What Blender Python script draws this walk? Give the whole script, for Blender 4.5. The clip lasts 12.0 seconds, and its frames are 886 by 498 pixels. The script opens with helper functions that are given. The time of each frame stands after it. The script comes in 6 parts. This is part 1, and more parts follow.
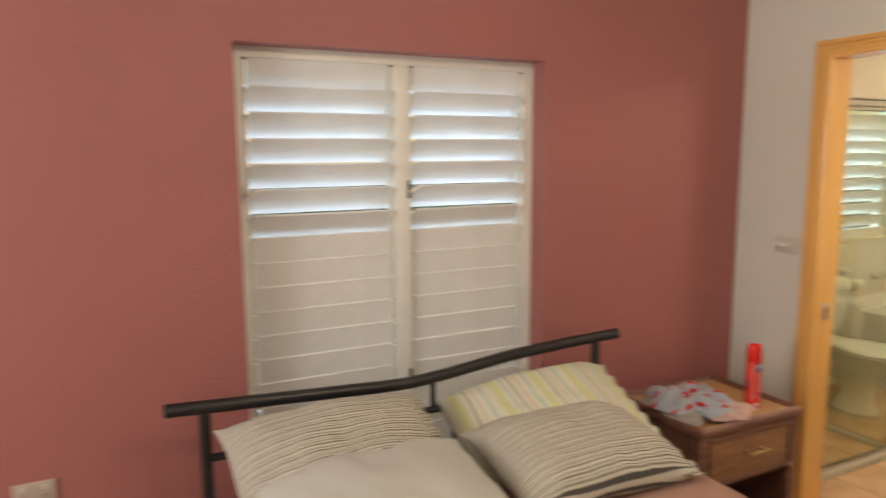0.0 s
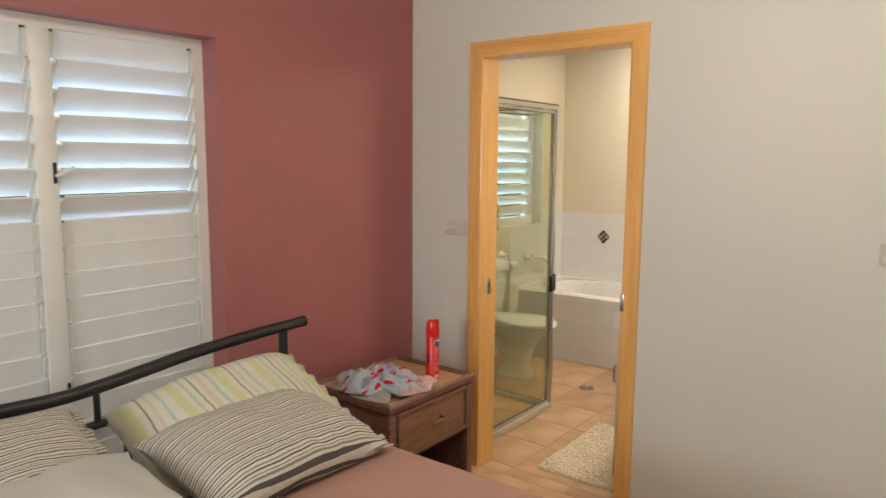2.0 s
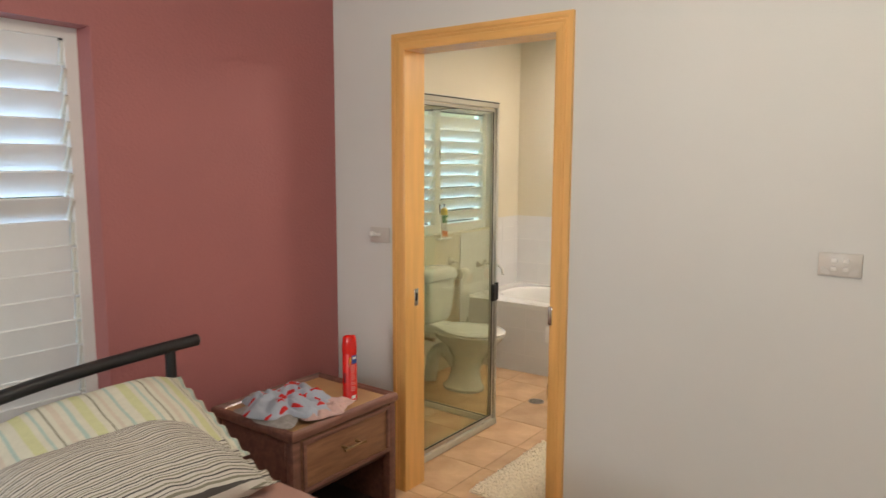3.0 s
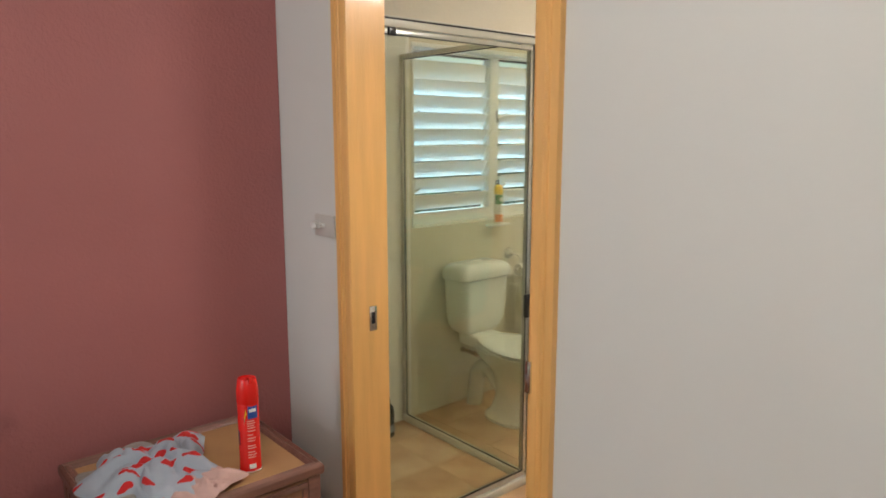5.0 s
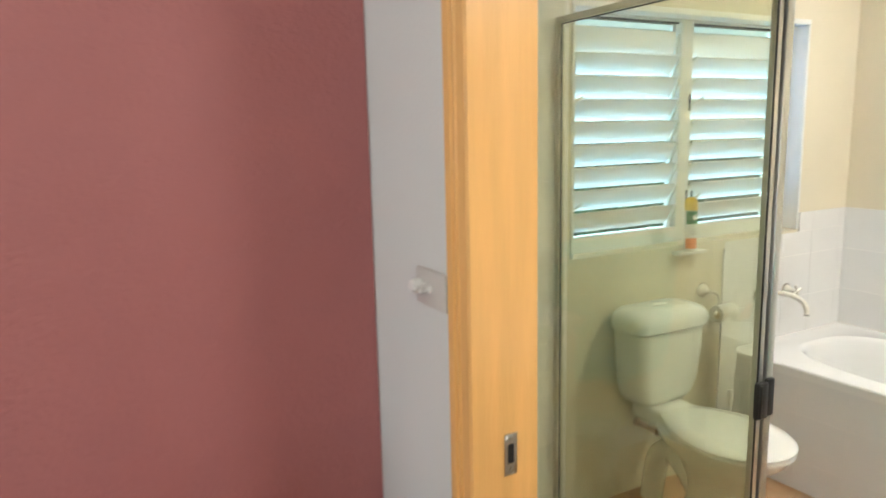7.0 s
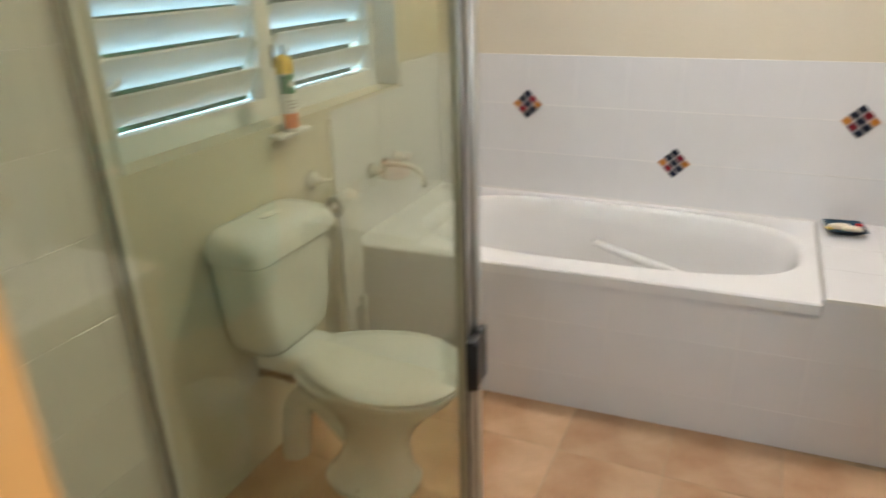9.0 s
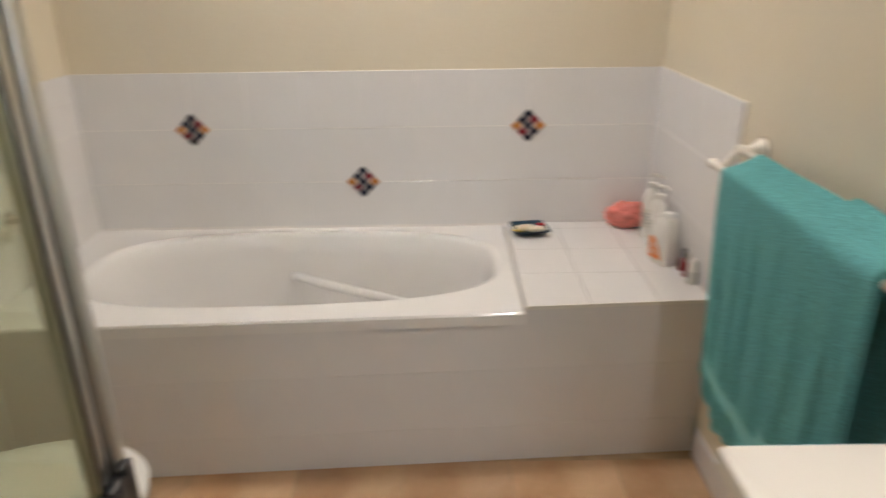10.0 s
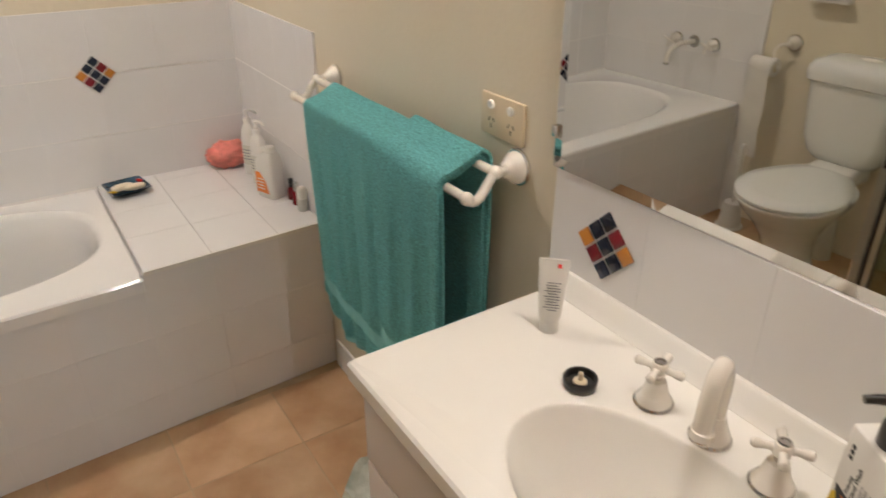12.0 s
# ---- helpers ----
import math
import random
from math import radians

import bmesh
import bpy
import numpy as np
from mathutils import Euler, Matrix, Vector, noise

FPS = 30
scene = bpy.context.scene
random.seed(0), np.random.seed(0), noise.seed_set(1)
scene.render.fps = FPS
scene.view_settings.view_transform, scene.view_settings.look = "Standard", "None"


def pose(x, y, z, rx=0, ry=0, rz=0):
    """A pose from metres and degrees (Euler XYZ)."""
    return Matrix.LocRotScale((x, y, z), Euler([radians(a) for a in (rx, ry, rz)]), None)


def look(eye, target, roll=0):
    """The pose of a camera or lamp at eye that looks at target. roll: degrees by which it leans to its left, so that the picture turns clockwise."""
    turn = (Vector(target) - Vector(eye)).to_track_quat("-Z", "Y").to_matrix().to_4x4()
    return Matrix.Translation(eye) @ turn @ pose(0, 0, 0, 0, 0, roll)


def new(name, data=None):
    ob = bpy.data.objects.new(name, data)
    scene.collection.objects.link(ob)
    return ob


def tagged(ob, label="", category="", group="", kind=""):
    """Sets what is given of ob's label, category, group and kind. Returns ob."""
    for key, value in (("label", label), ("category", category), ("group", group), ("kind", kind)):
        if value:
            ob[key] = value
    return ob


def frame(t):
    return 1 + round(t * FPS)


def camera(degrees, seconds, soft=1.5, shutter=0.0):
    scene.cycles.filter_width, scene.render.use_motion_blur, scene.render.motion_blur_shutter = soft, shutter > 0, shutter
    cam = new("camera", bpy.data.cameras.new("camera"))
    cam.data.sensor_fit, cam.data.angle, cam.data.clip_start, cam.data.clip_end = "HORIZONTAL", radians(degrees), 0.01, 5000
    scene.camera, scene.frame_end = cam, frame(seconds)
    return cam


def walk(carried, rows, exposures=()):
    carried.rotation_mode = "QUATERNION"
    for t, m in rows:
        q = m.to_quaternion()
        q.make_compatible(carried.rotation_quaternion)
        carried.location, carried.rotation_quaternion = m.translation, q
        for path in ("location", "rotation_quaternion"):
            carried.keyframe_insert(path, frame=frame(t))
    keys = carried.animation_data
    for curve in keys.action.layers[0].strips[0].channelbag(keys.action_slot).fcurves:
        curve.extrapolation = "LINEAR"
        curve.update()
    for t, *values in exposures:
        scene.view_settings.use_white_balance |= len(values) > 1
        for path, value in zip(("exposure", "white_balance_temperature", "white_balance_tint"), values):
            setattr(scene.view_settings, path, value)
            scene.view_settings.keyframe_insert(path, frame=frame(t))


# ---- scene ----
cam = camera(65.5, 12.0, shutter=0.5)
PATH = [
    (0, (-2.825, -0.878, 1.646), (-1.937, 0.891, 1.365), -0.3),
    (0.5, (-2.809, -0.863, 1.596), (-1.528, 0.651, 1.335), 1.7),
    (1, (-2.792, -0.854, 1.551), (-1.319, 0.48, 1.319), 1.2),
    (1.5, (-2.781, -0.858, 1.559), (-1.249, 0.404, 1.311), 0.8),
    (2, (-2.761, -0.852, 1.558), (-1.197, 0.365, 1.297), 0.4),
    (2.5, (-2.622, -0.887, 1.57), (-1.015, 0.276, 1.314), -1.4),
    (2.8, (-2.467, -0.905, 1.533), (-0.866, 0.268, 1.291), -0.7),
    (3, (-2.389, -0.923, 1.551), (-0.796, 0.26, 1.299), 0.2),
    (3.2, (-2.293, -0.868, 1.565), (-0.687, 0.289, 1.28), -0.4),
    (4.8, (-1.283, -0.756, 1.522), (0.086, 0.665, 1.194), -0.0),
    (5, (-1.149, -0.704, 1.505), (0.135, 0.793, 1.174), 0.0),
    (5.5, (-0.857, -0.578, 1.492), (0.278, 1.038, 1.172), 0.1),
    (6, (-0.668, -0.428, 1.477), (0.133, 1.376, 1.157), -0.5),
    (6.5, (-0.637, -0.173, 1.464), (0.108, 1.65, 1.114), -0.4),
    (7, (-0.592, 0.077, 1.508), (0.345, 1.811, 1.169), -1.3),
    (7.2, (-0.529, 0.183, 1.473), (0.473, 1.889, 1.178), -1.5),
    (8.8, (-0.121, 0.738, 1.475), (1.472, 1.678, 0.715), -2.3),
    (9, (-0.029, 0.774, 1.443), (1.641, 1.566, 0.68), -1.85),
    (9.5, (0.144, 0.768, 1.443), (1.935, 1.286, 0.719), -2.0),
    (10, (0.263, 0.773, 1.415), (2.118, 0.775, 0.667), -0.8),
    (10.5, (0.258, 0.787, 1.439), (1.994, 0.16, 0.668), 1.7),
    (11, (0.258, 0.76, 1.444), (1.729, -0.238, 0.526), 1.4),
    (11.4, (0.228, 0.791, 1.426), (1.595, -0.333, 0.495), 2.5),
    (11.5, (0.236, 0.76, 1.438), (1.596, -0.334, 0.468), 1.3),
    (12, (0.248, 0.743, 1.454), (1.723, -0.224, 0.511), 0.25),
]
walk(cam, [(t, look(eye, target, roll)) for t, eye, target, roll in PATH],
     exposures=((0.0, -0.15, 8100, 12), (0.5, -0.18, 7600, 10), (1.0, -0.15, 7400, 9), (2.5, -0.10, 6900, 9), (5.0, -0.10, 6300, 8), (5.5, -0.05, 6200, 7), (6.0, 0.15, 6100, 5), (7.0, 0.32, 5950, 2), (9.0, -0.22, 6000, 9), (9.6, -0.22, 6000, 9), (10.0, -0.46, 6350, 11), (10.5, -0.60, 6450, 12), (11.0, -0.60, 6550, 12), (11.5, -0.53, 6600, 12), (12.0, -0.51, 6600, 12)))

# ---------------- world, sun and lamps ----------------
world = bpy.data.worlds.new("world")
scene.world = world
world.use_nodes = True
wnt = world.node_tree
wbg = wnt.nodes["Background"]
sky = wnt.nodes.new("ShaderNodeTexSky")
sky.sky_type, sky.sun_disc = "NISHITA", False
sky.sun_elevation, sky.sun_rotation = radians(52), radians(0)
wnt.links.new(sky.outputs[0], wbg.inputs[0])
wbg.inputs[1].default_value = 0.15
sun = new("sun", bpy.data.lights.new("sun", "SUN"))
sun.data.energy, sun.data.angle, sun.data.color = 3.2, radians(0.5), (1.0, 0.96, 0.90)
sun.matrix_world = look((4, 16, 21), (0, 0, 0))


def area(name, eye, target, sx, sy, watts, color, roll=0):
    lamp = bpy.data.lights.new(name, "AREA")
    lamp.shape, lamp.size, lamp.size_y, lamp.energy, lamp.color = "RECTANGLE", sx, sy, watts, color
    ob = new(name, lamp)
    ob.matrix_world = look(eye, target, roll)
    return ob


area("window_daylight", (-5.16, 0.3, 1.70), (-3.2, 0.55, 1.9), 1.3, 1.1, 74, (0.86, 0.93, 1.0))
# broad fill lamp added before the closed south wall to even out the bedroom
area("unseen_south_fill", (-1.7, -3.96, 1.8), (-1.3, -2.0, 2.05), 3.0, 1.3, 20, (0.92, 0.97, 1.0))
globe = new("bed_ceiling_globe", bpy.data.lights.new("bed_ceiling_globe", "POINT"))
globe.data.energy, globe.data.shadow_soft_size, globe.data.color = 34, 0.12, (1.0, 0.91, 0.80)
globe.location = (-1.50, -0.50, 2.42)
area("bath_ceiling_lamp", (2.2, 0.95, 2.56), (2.2, 0.95, 0), 0.10, 0.10, 26, (1.0, 0.89, 0.80))
area("vanity_lamp", (0.62, 0.16, 2.10), (0.60, 0.36, 1.0), 0.30, 0.08, 12, (1.0, 0.90, 0.82))
# area lamps added outside, in place of stronger blue skylight on the louvre blades
area("sky_fill_north", (1.6, 3.9, 3.3), (1.7, 2.2, 1.4), 2.6, 1.8, 950, (0.36, 0.60, 1.0))
area("sky_fill_bedroom", (-1.8, 3.3, 3.3), (-1.76, 1.6, 1.6), 2.6, 1.8, 270, (0.40, 0.66, 1.0))


# ---------------- materials ----------------
def material(name, color, rough=0.6, metal=0.0, var=0.0, vscale=3.0, bump=0.0, bscale=120.0, stretch=(1, 1, 1), dark=None, rand=0.0, coat=0.0, rvar=0.0, detail=4.0, island=0.0):
    """A painted, fired or woven surface: base colour, broad mottling, fine relief and a little change of gloss."""
    m = bpy.data.materials.new(name)
    m.use_nodes = True
    nt = m.node_tree
    b = nt.nodes["Principled BSDF"]
    b.inputs["Roughness"].default_value = rough
    b.inputs["Metallic"].default_value = metal
    b.inputs["Coat Weight"].default_value = coat
    b.inputs["Coat Roughness"].default_value = 0.08
    b.inputs["Base Color"].default_value = (*color, 1)
    tc = nt.nodes.new("ShaderNodeTexCoord")
    mp = nt.nodes.new("ShaderNodeMapping")
    mp.inputs["Scale"].default_value = stretch
    nt.links.new(tc.outputs["Object"], mp.inputs["Vector"])
    out = None
    if var:
        n = nt.nodes.new("ShaderNodeTexNoise")
        n.inputs["Scale"].default_value = vscale
        n.inputs["Detail"].default_value = detail
        nt.links.new(mp.outputs[0], n.inputs["Vector"])
        r = nt.nodes.new("ShaderNodeValToRGB")
        r.color_ramp.elements[0].position, r.color_ramp.elements[1].position = 0.3, 0.7
        d = dark or tuple(c * (1 - var) for c in color)
        r.color_ramp.elements[0].color = (*d, 1)
        r.color_ramp.elements[1].color = (*[min(1, c * (1 + var * 0.4)) for c in color], 1)
        nt.links.new(n.outputs["Fac"], r.inputs["Fac"])
        out = r.outputs["Color"]
        if rvar:
            mr = nt.nodes.new("ShaderNodeMapRange")
            mr.inputs["To Min"].default_value, mr.inputs["To Max"].default_value = max(0.02, rough - rvar), rough + rvar
            nt.links.new(n.outputs["Fac"], mr.inputs["Value"])
            nt.links.new(mr.outputs[0], b.inputs["Roughness"])
    if rand:
        oi = nt.nodes.new("ShaderNodeObjectInfo")
        hs = nt.nodes.new("ShaderNodeHueSaturation")
        mr = nt.nodes.new("ShaderNodeMapRange")
        mr.inputs["To Min"].default_value, mr.inputs["To Max"].default_value = 1 - rand, 1 + rand * 0.5
        nt.links.new(oi.outputs["Random"], mr.inputs["Value"])
        nt.links.new(mr.outputs[0], hs.inputs["Value"])
        if out:
            nt.links.new(out, hs.inputs["Color"])
        else:
            hs.inputs["Color"].default_value = (*color, 1)
        out = hs.outputs["Color"]
    if out:
        nt.links.new(out, b.inputs["Base Color"])
    if bump:
        n2 = nt.nodes.new("ShaderNodeTexNoise")
        n2.inputs["Scale"].default_value = bscale
        n2.inputs["Detail"].default_value = 3
        nt.links.new(mp.outputs[0], n2.inputs["Vector"])
        bp = nt.nodes.new("ShaderNodeBump")
        bp.inputs["Strength"].default_value = bump
        bp.inputs["Distance"].default_value = 0.01
        nt.links.new(n2.outputs["Fac"], bp.inputs["Height"])
        nt.links.new(bp.outputs[0], b.inputs["Normal"])
    return m


def striped(name, base, stripes, axis="X", period=0.1, rough=0.85, wobble=0.004):
    """Woven cloth with printed stripes: stripes are (start, end, colour) in parts of the period."""
    m = material(name, base, rough, 0, 0, 3, 0.25, 600)
    nt = m.node_tree
    b = nt.nodes["Principled BSDF"]
    tc = nt.nodes.new("ShaderNodeTexCoord")
    sep = nt.nodes.new("ShaderNodeSeparateXYZ")
    nt.links.new(tc.outputs["UV"], sep.inputs[0])
    mul = nt.nodes.new("ShaderNodeMath")
    mul.operation = "DIVIDE"
    mul.inputs[1].default_value = period
    nt.links.new(sep.outputs[axis], mul.inputs[0])
    fr = nt.nodes.new("ShaderNodeMath")
    fr.operation = "FRACT"
    nt.links.new(mul.outputs[0], fr.inputs[0])
    ramp = nt.nodes.new("ShaderNodeValToRGB")
    ramp.color_ramp.interpolation = "CONSTANT"
    ramp.color_ramp.elements[0].color = (*base, 1)
    ramp.color_ramp.elements[1].position = 0.999
    ramp.color_ramp.elements[1].color = (*base, 1)
    for s, e, c in stripes:
        ramp.color_ramp.elements.new(s).color = (*c, 1)
        ramp.color_ramp.elements.new(e).color = (*base, 1)
    nt.links.new(fr.outputs[0], ramp.inputs["Fac"])
    n = nt.nodes.new("ShaderNodeTexNoise")
    n.inputs["Scale"].default_value = 40
    mix = nt.nodes.new("ShaderNodeMixRGB")
    mix.blend_type = "MULTIPLY"
    mix.inputs["Fac"].default_value = 0.18
    nt.links.new(ramp.outputs["Color"], mix.inputs["Color1"])
    nt.links.new(n.outputs["Fac"], mix.inputs["Color2"])
    nt.links.new(mix.outputs[0], b.inputs["Base Color"])
    return m


def wood(name, light, dark, scale, stretch, rough=0.4, coat=0.0):
    m = material(name, light, rough, 0, 0.5, scale, 0.12, scale * 14, stretch, dark, 0, coat, 0.06, 6.0)
    return m


PINK = material("pink_render_paint", (0.375, 0.134, 0.128), 0.55, 0, 0.04, 2.6, 0.34, 95, rvar=0.05)
CREAM = material("cream_wall_paint", (0.66, 0.662, 0.622), 0.6, 0, 0.04, 1.3, 0.05, 90)
CREAMB = material("bath_wall_paint", (0.69, 0.625, 0.485), 0.5, 0, 0.04, 1.5, 0.1, 70)
SLAT = material("white_aluminium_slat", (0.76, 0.78, 0.78), 0.35, 0, 0.05, 9, 0.03, 60)
WHITE = material("white_frame_paint", (0.78, 0.78, 0.75), 0.35, 0, 0.06, 6, 0.04, 50)
CLIP = material("cream_plastic_clip", (0.66, 0.65, 0.58), 0.4)
TILEW = material("white_wall_tile", (0.76, 0.75, 0.74), 0.16, 0, 0.03, 4, 0.05, 26, rand=0.004)
TILES = material("cream_shower_tile", (0.74, 0.73, 0.66), 0.18, 0, 0.03, 4, 0.05, 26, rand=0.03)
GROUTW = material("white_grout", (0.82, 0.80, 0.77), 0.8, 0, 0.05, 20, 0.2, 200)
FLOORT = material("terracotta_floor_tile", (0.58, 0.395, 0.24), 0.32, 0, 0.34, 4.5, 0.10, 30, dark=(0.44, 0.245, 0.12), rand=0.14, rvar=0.08)
GROUTF = material("sandy_grout", (0.50, 0.37, 0.23), 0.85, 0, 0.2, 12, 0.3, 150)
PINE = wood("varnished_pine", (0.72, 0.41, 0.135), (0.70, 0.393, 0.125), 4.0, (6, 6, 0.5), 0.32, 0.25)
PINEH = wood("varnished_pine_level", (0.72, 0.41, 0.135), (0.70, 0.393, 0.125), 4.0, (6, 0.5, 6), 0.32, 0.25)
BLACK = material("black_enamel_tube", (0.013, 0.013, 0.014), 0.38, 0, 0.2, 12, 0.05, 90)
BLACKP = material("black_plastic", (0.012, 0.012, 0.013), 0.3)
ALU = material("satin_aluminium", (0.60, 0.60, 0.56), 0.28, 0.9, 0.08, 6, 0.02, 60)
ALUD = material("painted_aluminium", (0.58, 0.56, 0.47), 0.4, 0.1, 0.08, 6, 0.02, 60)
CHROME = material("chrome", (0.68, 0.66, 0.63), 0.12, 1.0)
BRASS = material("aged_brass", (0.42, 0.28, 0.14), 0.3, 0.9, 0.2, 30)
PORC = material("white_porcelain", (0.78, 0.78, 0.74), 0.07, 0, 0.02, 3)
ACRYL = material("white_acrylic", (0.80, 0.79, 0.77), 0.12, 0, 0.02, 3)
MARBLE = material("cultured_marble", (0.84, 0.82, 0.76), 0.12, 0, 0.05, 3.2, 0, 20, coat=0.3)
CABIN = material("grey_white_laminate", (0.66, 0.60, 0.56), 0.3, 0, 0.03, 4)
ENAM = material("cream_enamel", (0.78, 0.74, 0.66), 0.15)
BROWN = wood("stained_brown_wood", (0.200, 0.096, 0.070), (0.140, 0.062, 0.044), 6.0, (1.2, 9, 9), 0.42, 0.1)
BROWNL = wood("drawer_front_wood", (0.27, 0.138, 0.072), (0.20, 0.096, 0.050), 7.0, (1.2, 9, 9), 0.4, 0.1)
TOPW = material("worn_yellow_laminate", (0.42, 0.25, 0.11), 0.45, 0, 0.16, 9, 0.05, 120, dark=(0.40, 0.225, 0.10))
SHADEW = material("shaded_inner_wood", (0.07, 0.035, 0.028), 0.6, 0, 0.2, 9)
TEAL = material("teal_terry_cloth", (0.19, 0.62, 0.63), 0.95, 0, 0.44, 260, 1.0, 330, stretch=(1, 1, 1.5))
TEALB = material("teal_flat_band", (0.24, 0.64, 0.64), 0.85, 0, 0.06, 60, 0.35, 500)
SHEET = material("dusty_pink_sheet", (0.45, 0.265, 0.215), 0.85, 0, 0.07, 3, 0.25, 420)
WSHEET = material("white_under_sheet", (0.64, 0.62, 0.59), 0.85, 0, 0.04, 5, 0.2, 420)
WPILLOW = material("grey_white_cotton", (0.53, 0.54, 0.51), 0.85, 0, 0.05, 3, 0.2, 420)
RED = material("red_can_paint", (0.72, 0.012, 0.008), 0.25, 0, 0, 1, 0, 1, coat=0.4)
REDL = material("pale_red_print", (0.75, 0.32, 0.27), 0.4)
BLUE = material("blue_print", (0.02, 0.07, 0.30), 0.35)
YELL = material("yellow_print", (0.75, 0.50, 0.02), 0.35)
GREEN = material("green_print", (0.03, 0.20, 0.05), 0.35)
ORANGE = material("orange_print", (0.78, 0.22, 0.03), 0.35)
WPLAS = material("white_plastic", (0.75, 0.73, 0.68), 0.3)
PLATE = material("greyish_plate_plastic", (0.57, 0.545, 0.49), 0.28)
DULL = material("dulled_plate_plastic", (0.46, 0.37, 0.33), 0.5)
CPLAS = material("cream_plastic", (0.66, 0.55, 0.38), 0.35)
GREYP = material("grey_print", (0.25, 0.25, 0.25), 0.5)
NAVY = material("navy_mosaic", (0.010, 0.015, 0.034), 0.15, 0, 0, 1, 0.06, 80, rand=0.25)
MAROON = material("maroon_mosaic", (0.20, 0.012, 0.02), 0.15, 0, 0, 1, 0.06, 80, rand=0.2)
AMBER = material("amber_mosaic", (0.55, 0.22, 0.04), 0.15, 0, 0, 1, 0.06, 80, rand=0.15)
CORAL = material("coral_sponge_net", (0.90, 0.29, 0.24), 0.7, 0, 0.3, 30, 0.6, 260)
SOAP = material("cream_soap", (0.78, 0.68, 0.52), 0.4)
DISHB = material("blue_glazed_dish", (0.03, 0.07, 0.11), 0.12, 0, 0.7, 22, dark=(0.006, 0.012, 0.02))
NAIL = material("dark_red_varnish", (0.20, 0.006, 0.012), 0.1)
RUG = material("cream_shag", (0.93, 0.84, 0.66), 0.95, 0, 0.12, 60, 0.5, 300)
PAPER = material("toilet_paper", (0.74, 0.72, 0.67), 0.9, 0, 0.03, 20, 0.2, 200)
BAG = material("printed_plastic_bag", (0.60, 0.60, 0.54), 0.3, 0, 0.5, 11, 0.8, 30, dark=(0.22, 0.25, 0.18))
DKGREEN = material("dark_bottle", (0.022, 0.028, 0.022), 0.2)
LEAF = material("leaf", (0.05, 0.10, 0.03), 0.6, 0, 0.5, 5)
BARK = material("bark", (0.16, 0.11, 0.07), 0.9, 0, 0.4, 14, 0.6, 40)
GRASS = material("lawn", (0.085, 0.10, 0.06), 0.9, 0, 0.4, 2, 0.5, 60)
CONC = material("bounce_concrete", (0.50, 0.52, 0.55), 0.85, 0, 0.2, 3, 0.3, 60)
EXTW = material("pale_outside_render", (0.6, 0.58, 0.52), 0.8, 0, 0.1, 2, 0.3, 50)
PINKG = material("pale_pink_knit", (0.60, 0.40, 0.36), 0.9, 0, 0.15, 18, 0.4, 300)
GREYG = material("grey_marl_knit", (0.34, 0.33, 0.31), 0.9, 0, 0.2, 60, 0.4, 300)

# grey cloth with scattered red chilli shapes
CHILLI = material("grey_cloth_red_print", (0.38, 0.44, 0.52), 0.9, 0, 0, 3, 0.3, 300)
_nt = CHILLI.node_tree
_uv = _nt.nodes.new("ShaderNodeTexCoord")
_nz = _nt.nodes.new("ShaderNodeTexNoise")
_nz.inputs["Scale"].default_value = 7
_ad = _nt.nodes.new("ShaderNodeMixRGB")
_ad.blend_type = "ADD"
_ad.inputs["Fac"].default_value = 0.05
_mp = _nt.nodes.new("ShaderNodeMapping")
_mp.inputs["Rotation"].default_value = (0, 0, 0.5)
_mp.inputs["Scale"].default_value = (9, 20, 1)
_vo = _nt.nodes.new("ShaderNodeTexVoronoi")
_vo.voronoi_dimensions = "2D"
_vo.inputs["Scale"].default_value = 1
_vo.inputs["Randomness"].default_value = 0.85
_lt = _nt.nodes.new("ShaderNodeMath")
_lt.operation = "LESS_THAN"
_lt.inputs[1].default_value = 0.23
_mx = _nt.nodes.new("ShaderNodeMixRGB")
_mx.inputs["Color1"].default_value = (0.38, 0.44, 0.52, 1)
_mx.inputs["Color2"].default_value = (0.58, 0.02, 0.02, 1)
_nt.links.new(_uv.outputs["UV"], _nz.inputs["Vector"])
_nt.links.new(_uv.outputs["UV"], _ad.inputs["Color1"])
_nt.links.new(_nz.outputs["Color"], _ad.inputs["Color2"])
_nt.links.new(_ad.outputs[0], _mp.inputs["Vector"])
_nt.links.new(_mp.outputs[0], _vo.inputs["Vector"])
_nt.links.new(_vo.outputs["Distance"], _lt.inputs[0])
_nt.links.new(_lt.outputs[0], _mx.inputs["Fac"])
_nt.links.new(_mx.outputs[0], _nt.nodes["Principled BSDF"].inputs["Base Color"])

CR, GY, OL, TQ, LM, SD = (0.70, 0.67, 0.59), (0.10, 0.095, 0.085), (0.27, 0.26, 0.19), (0.44, 0.58, 0.52), (0.63, 0.65, 0.36), (0.66, 0.59, 0.48)
TICK = striped("grey_striped_cotton", CR, [(0.04, 0.13, GY), (0.24, 0.33, OL), (0.42, 0.46, GY), (0.58, 0.67, GY), (0.78, 0.87, OL)], "Y", 0.050)
MULTI = striped("multicoloured_striped_cotton", (0.70, 0.69, 0.57), [(0.03, 0.13, LM), (0.18, 0.21, TQ), (0.27, 0.29, OL), (0.34, 0.40, SD), (0.46, 0.50, TQ), (0.56, 0.66, LM), (0.72, 0.74, OL), (0.79, 0.83, SD), (0.90, 0.93, TQ)], "X", 0.30)

MIRROR = material("mirror_silver", (0.67, 0.68, 0.66), 0.015, 1.0)


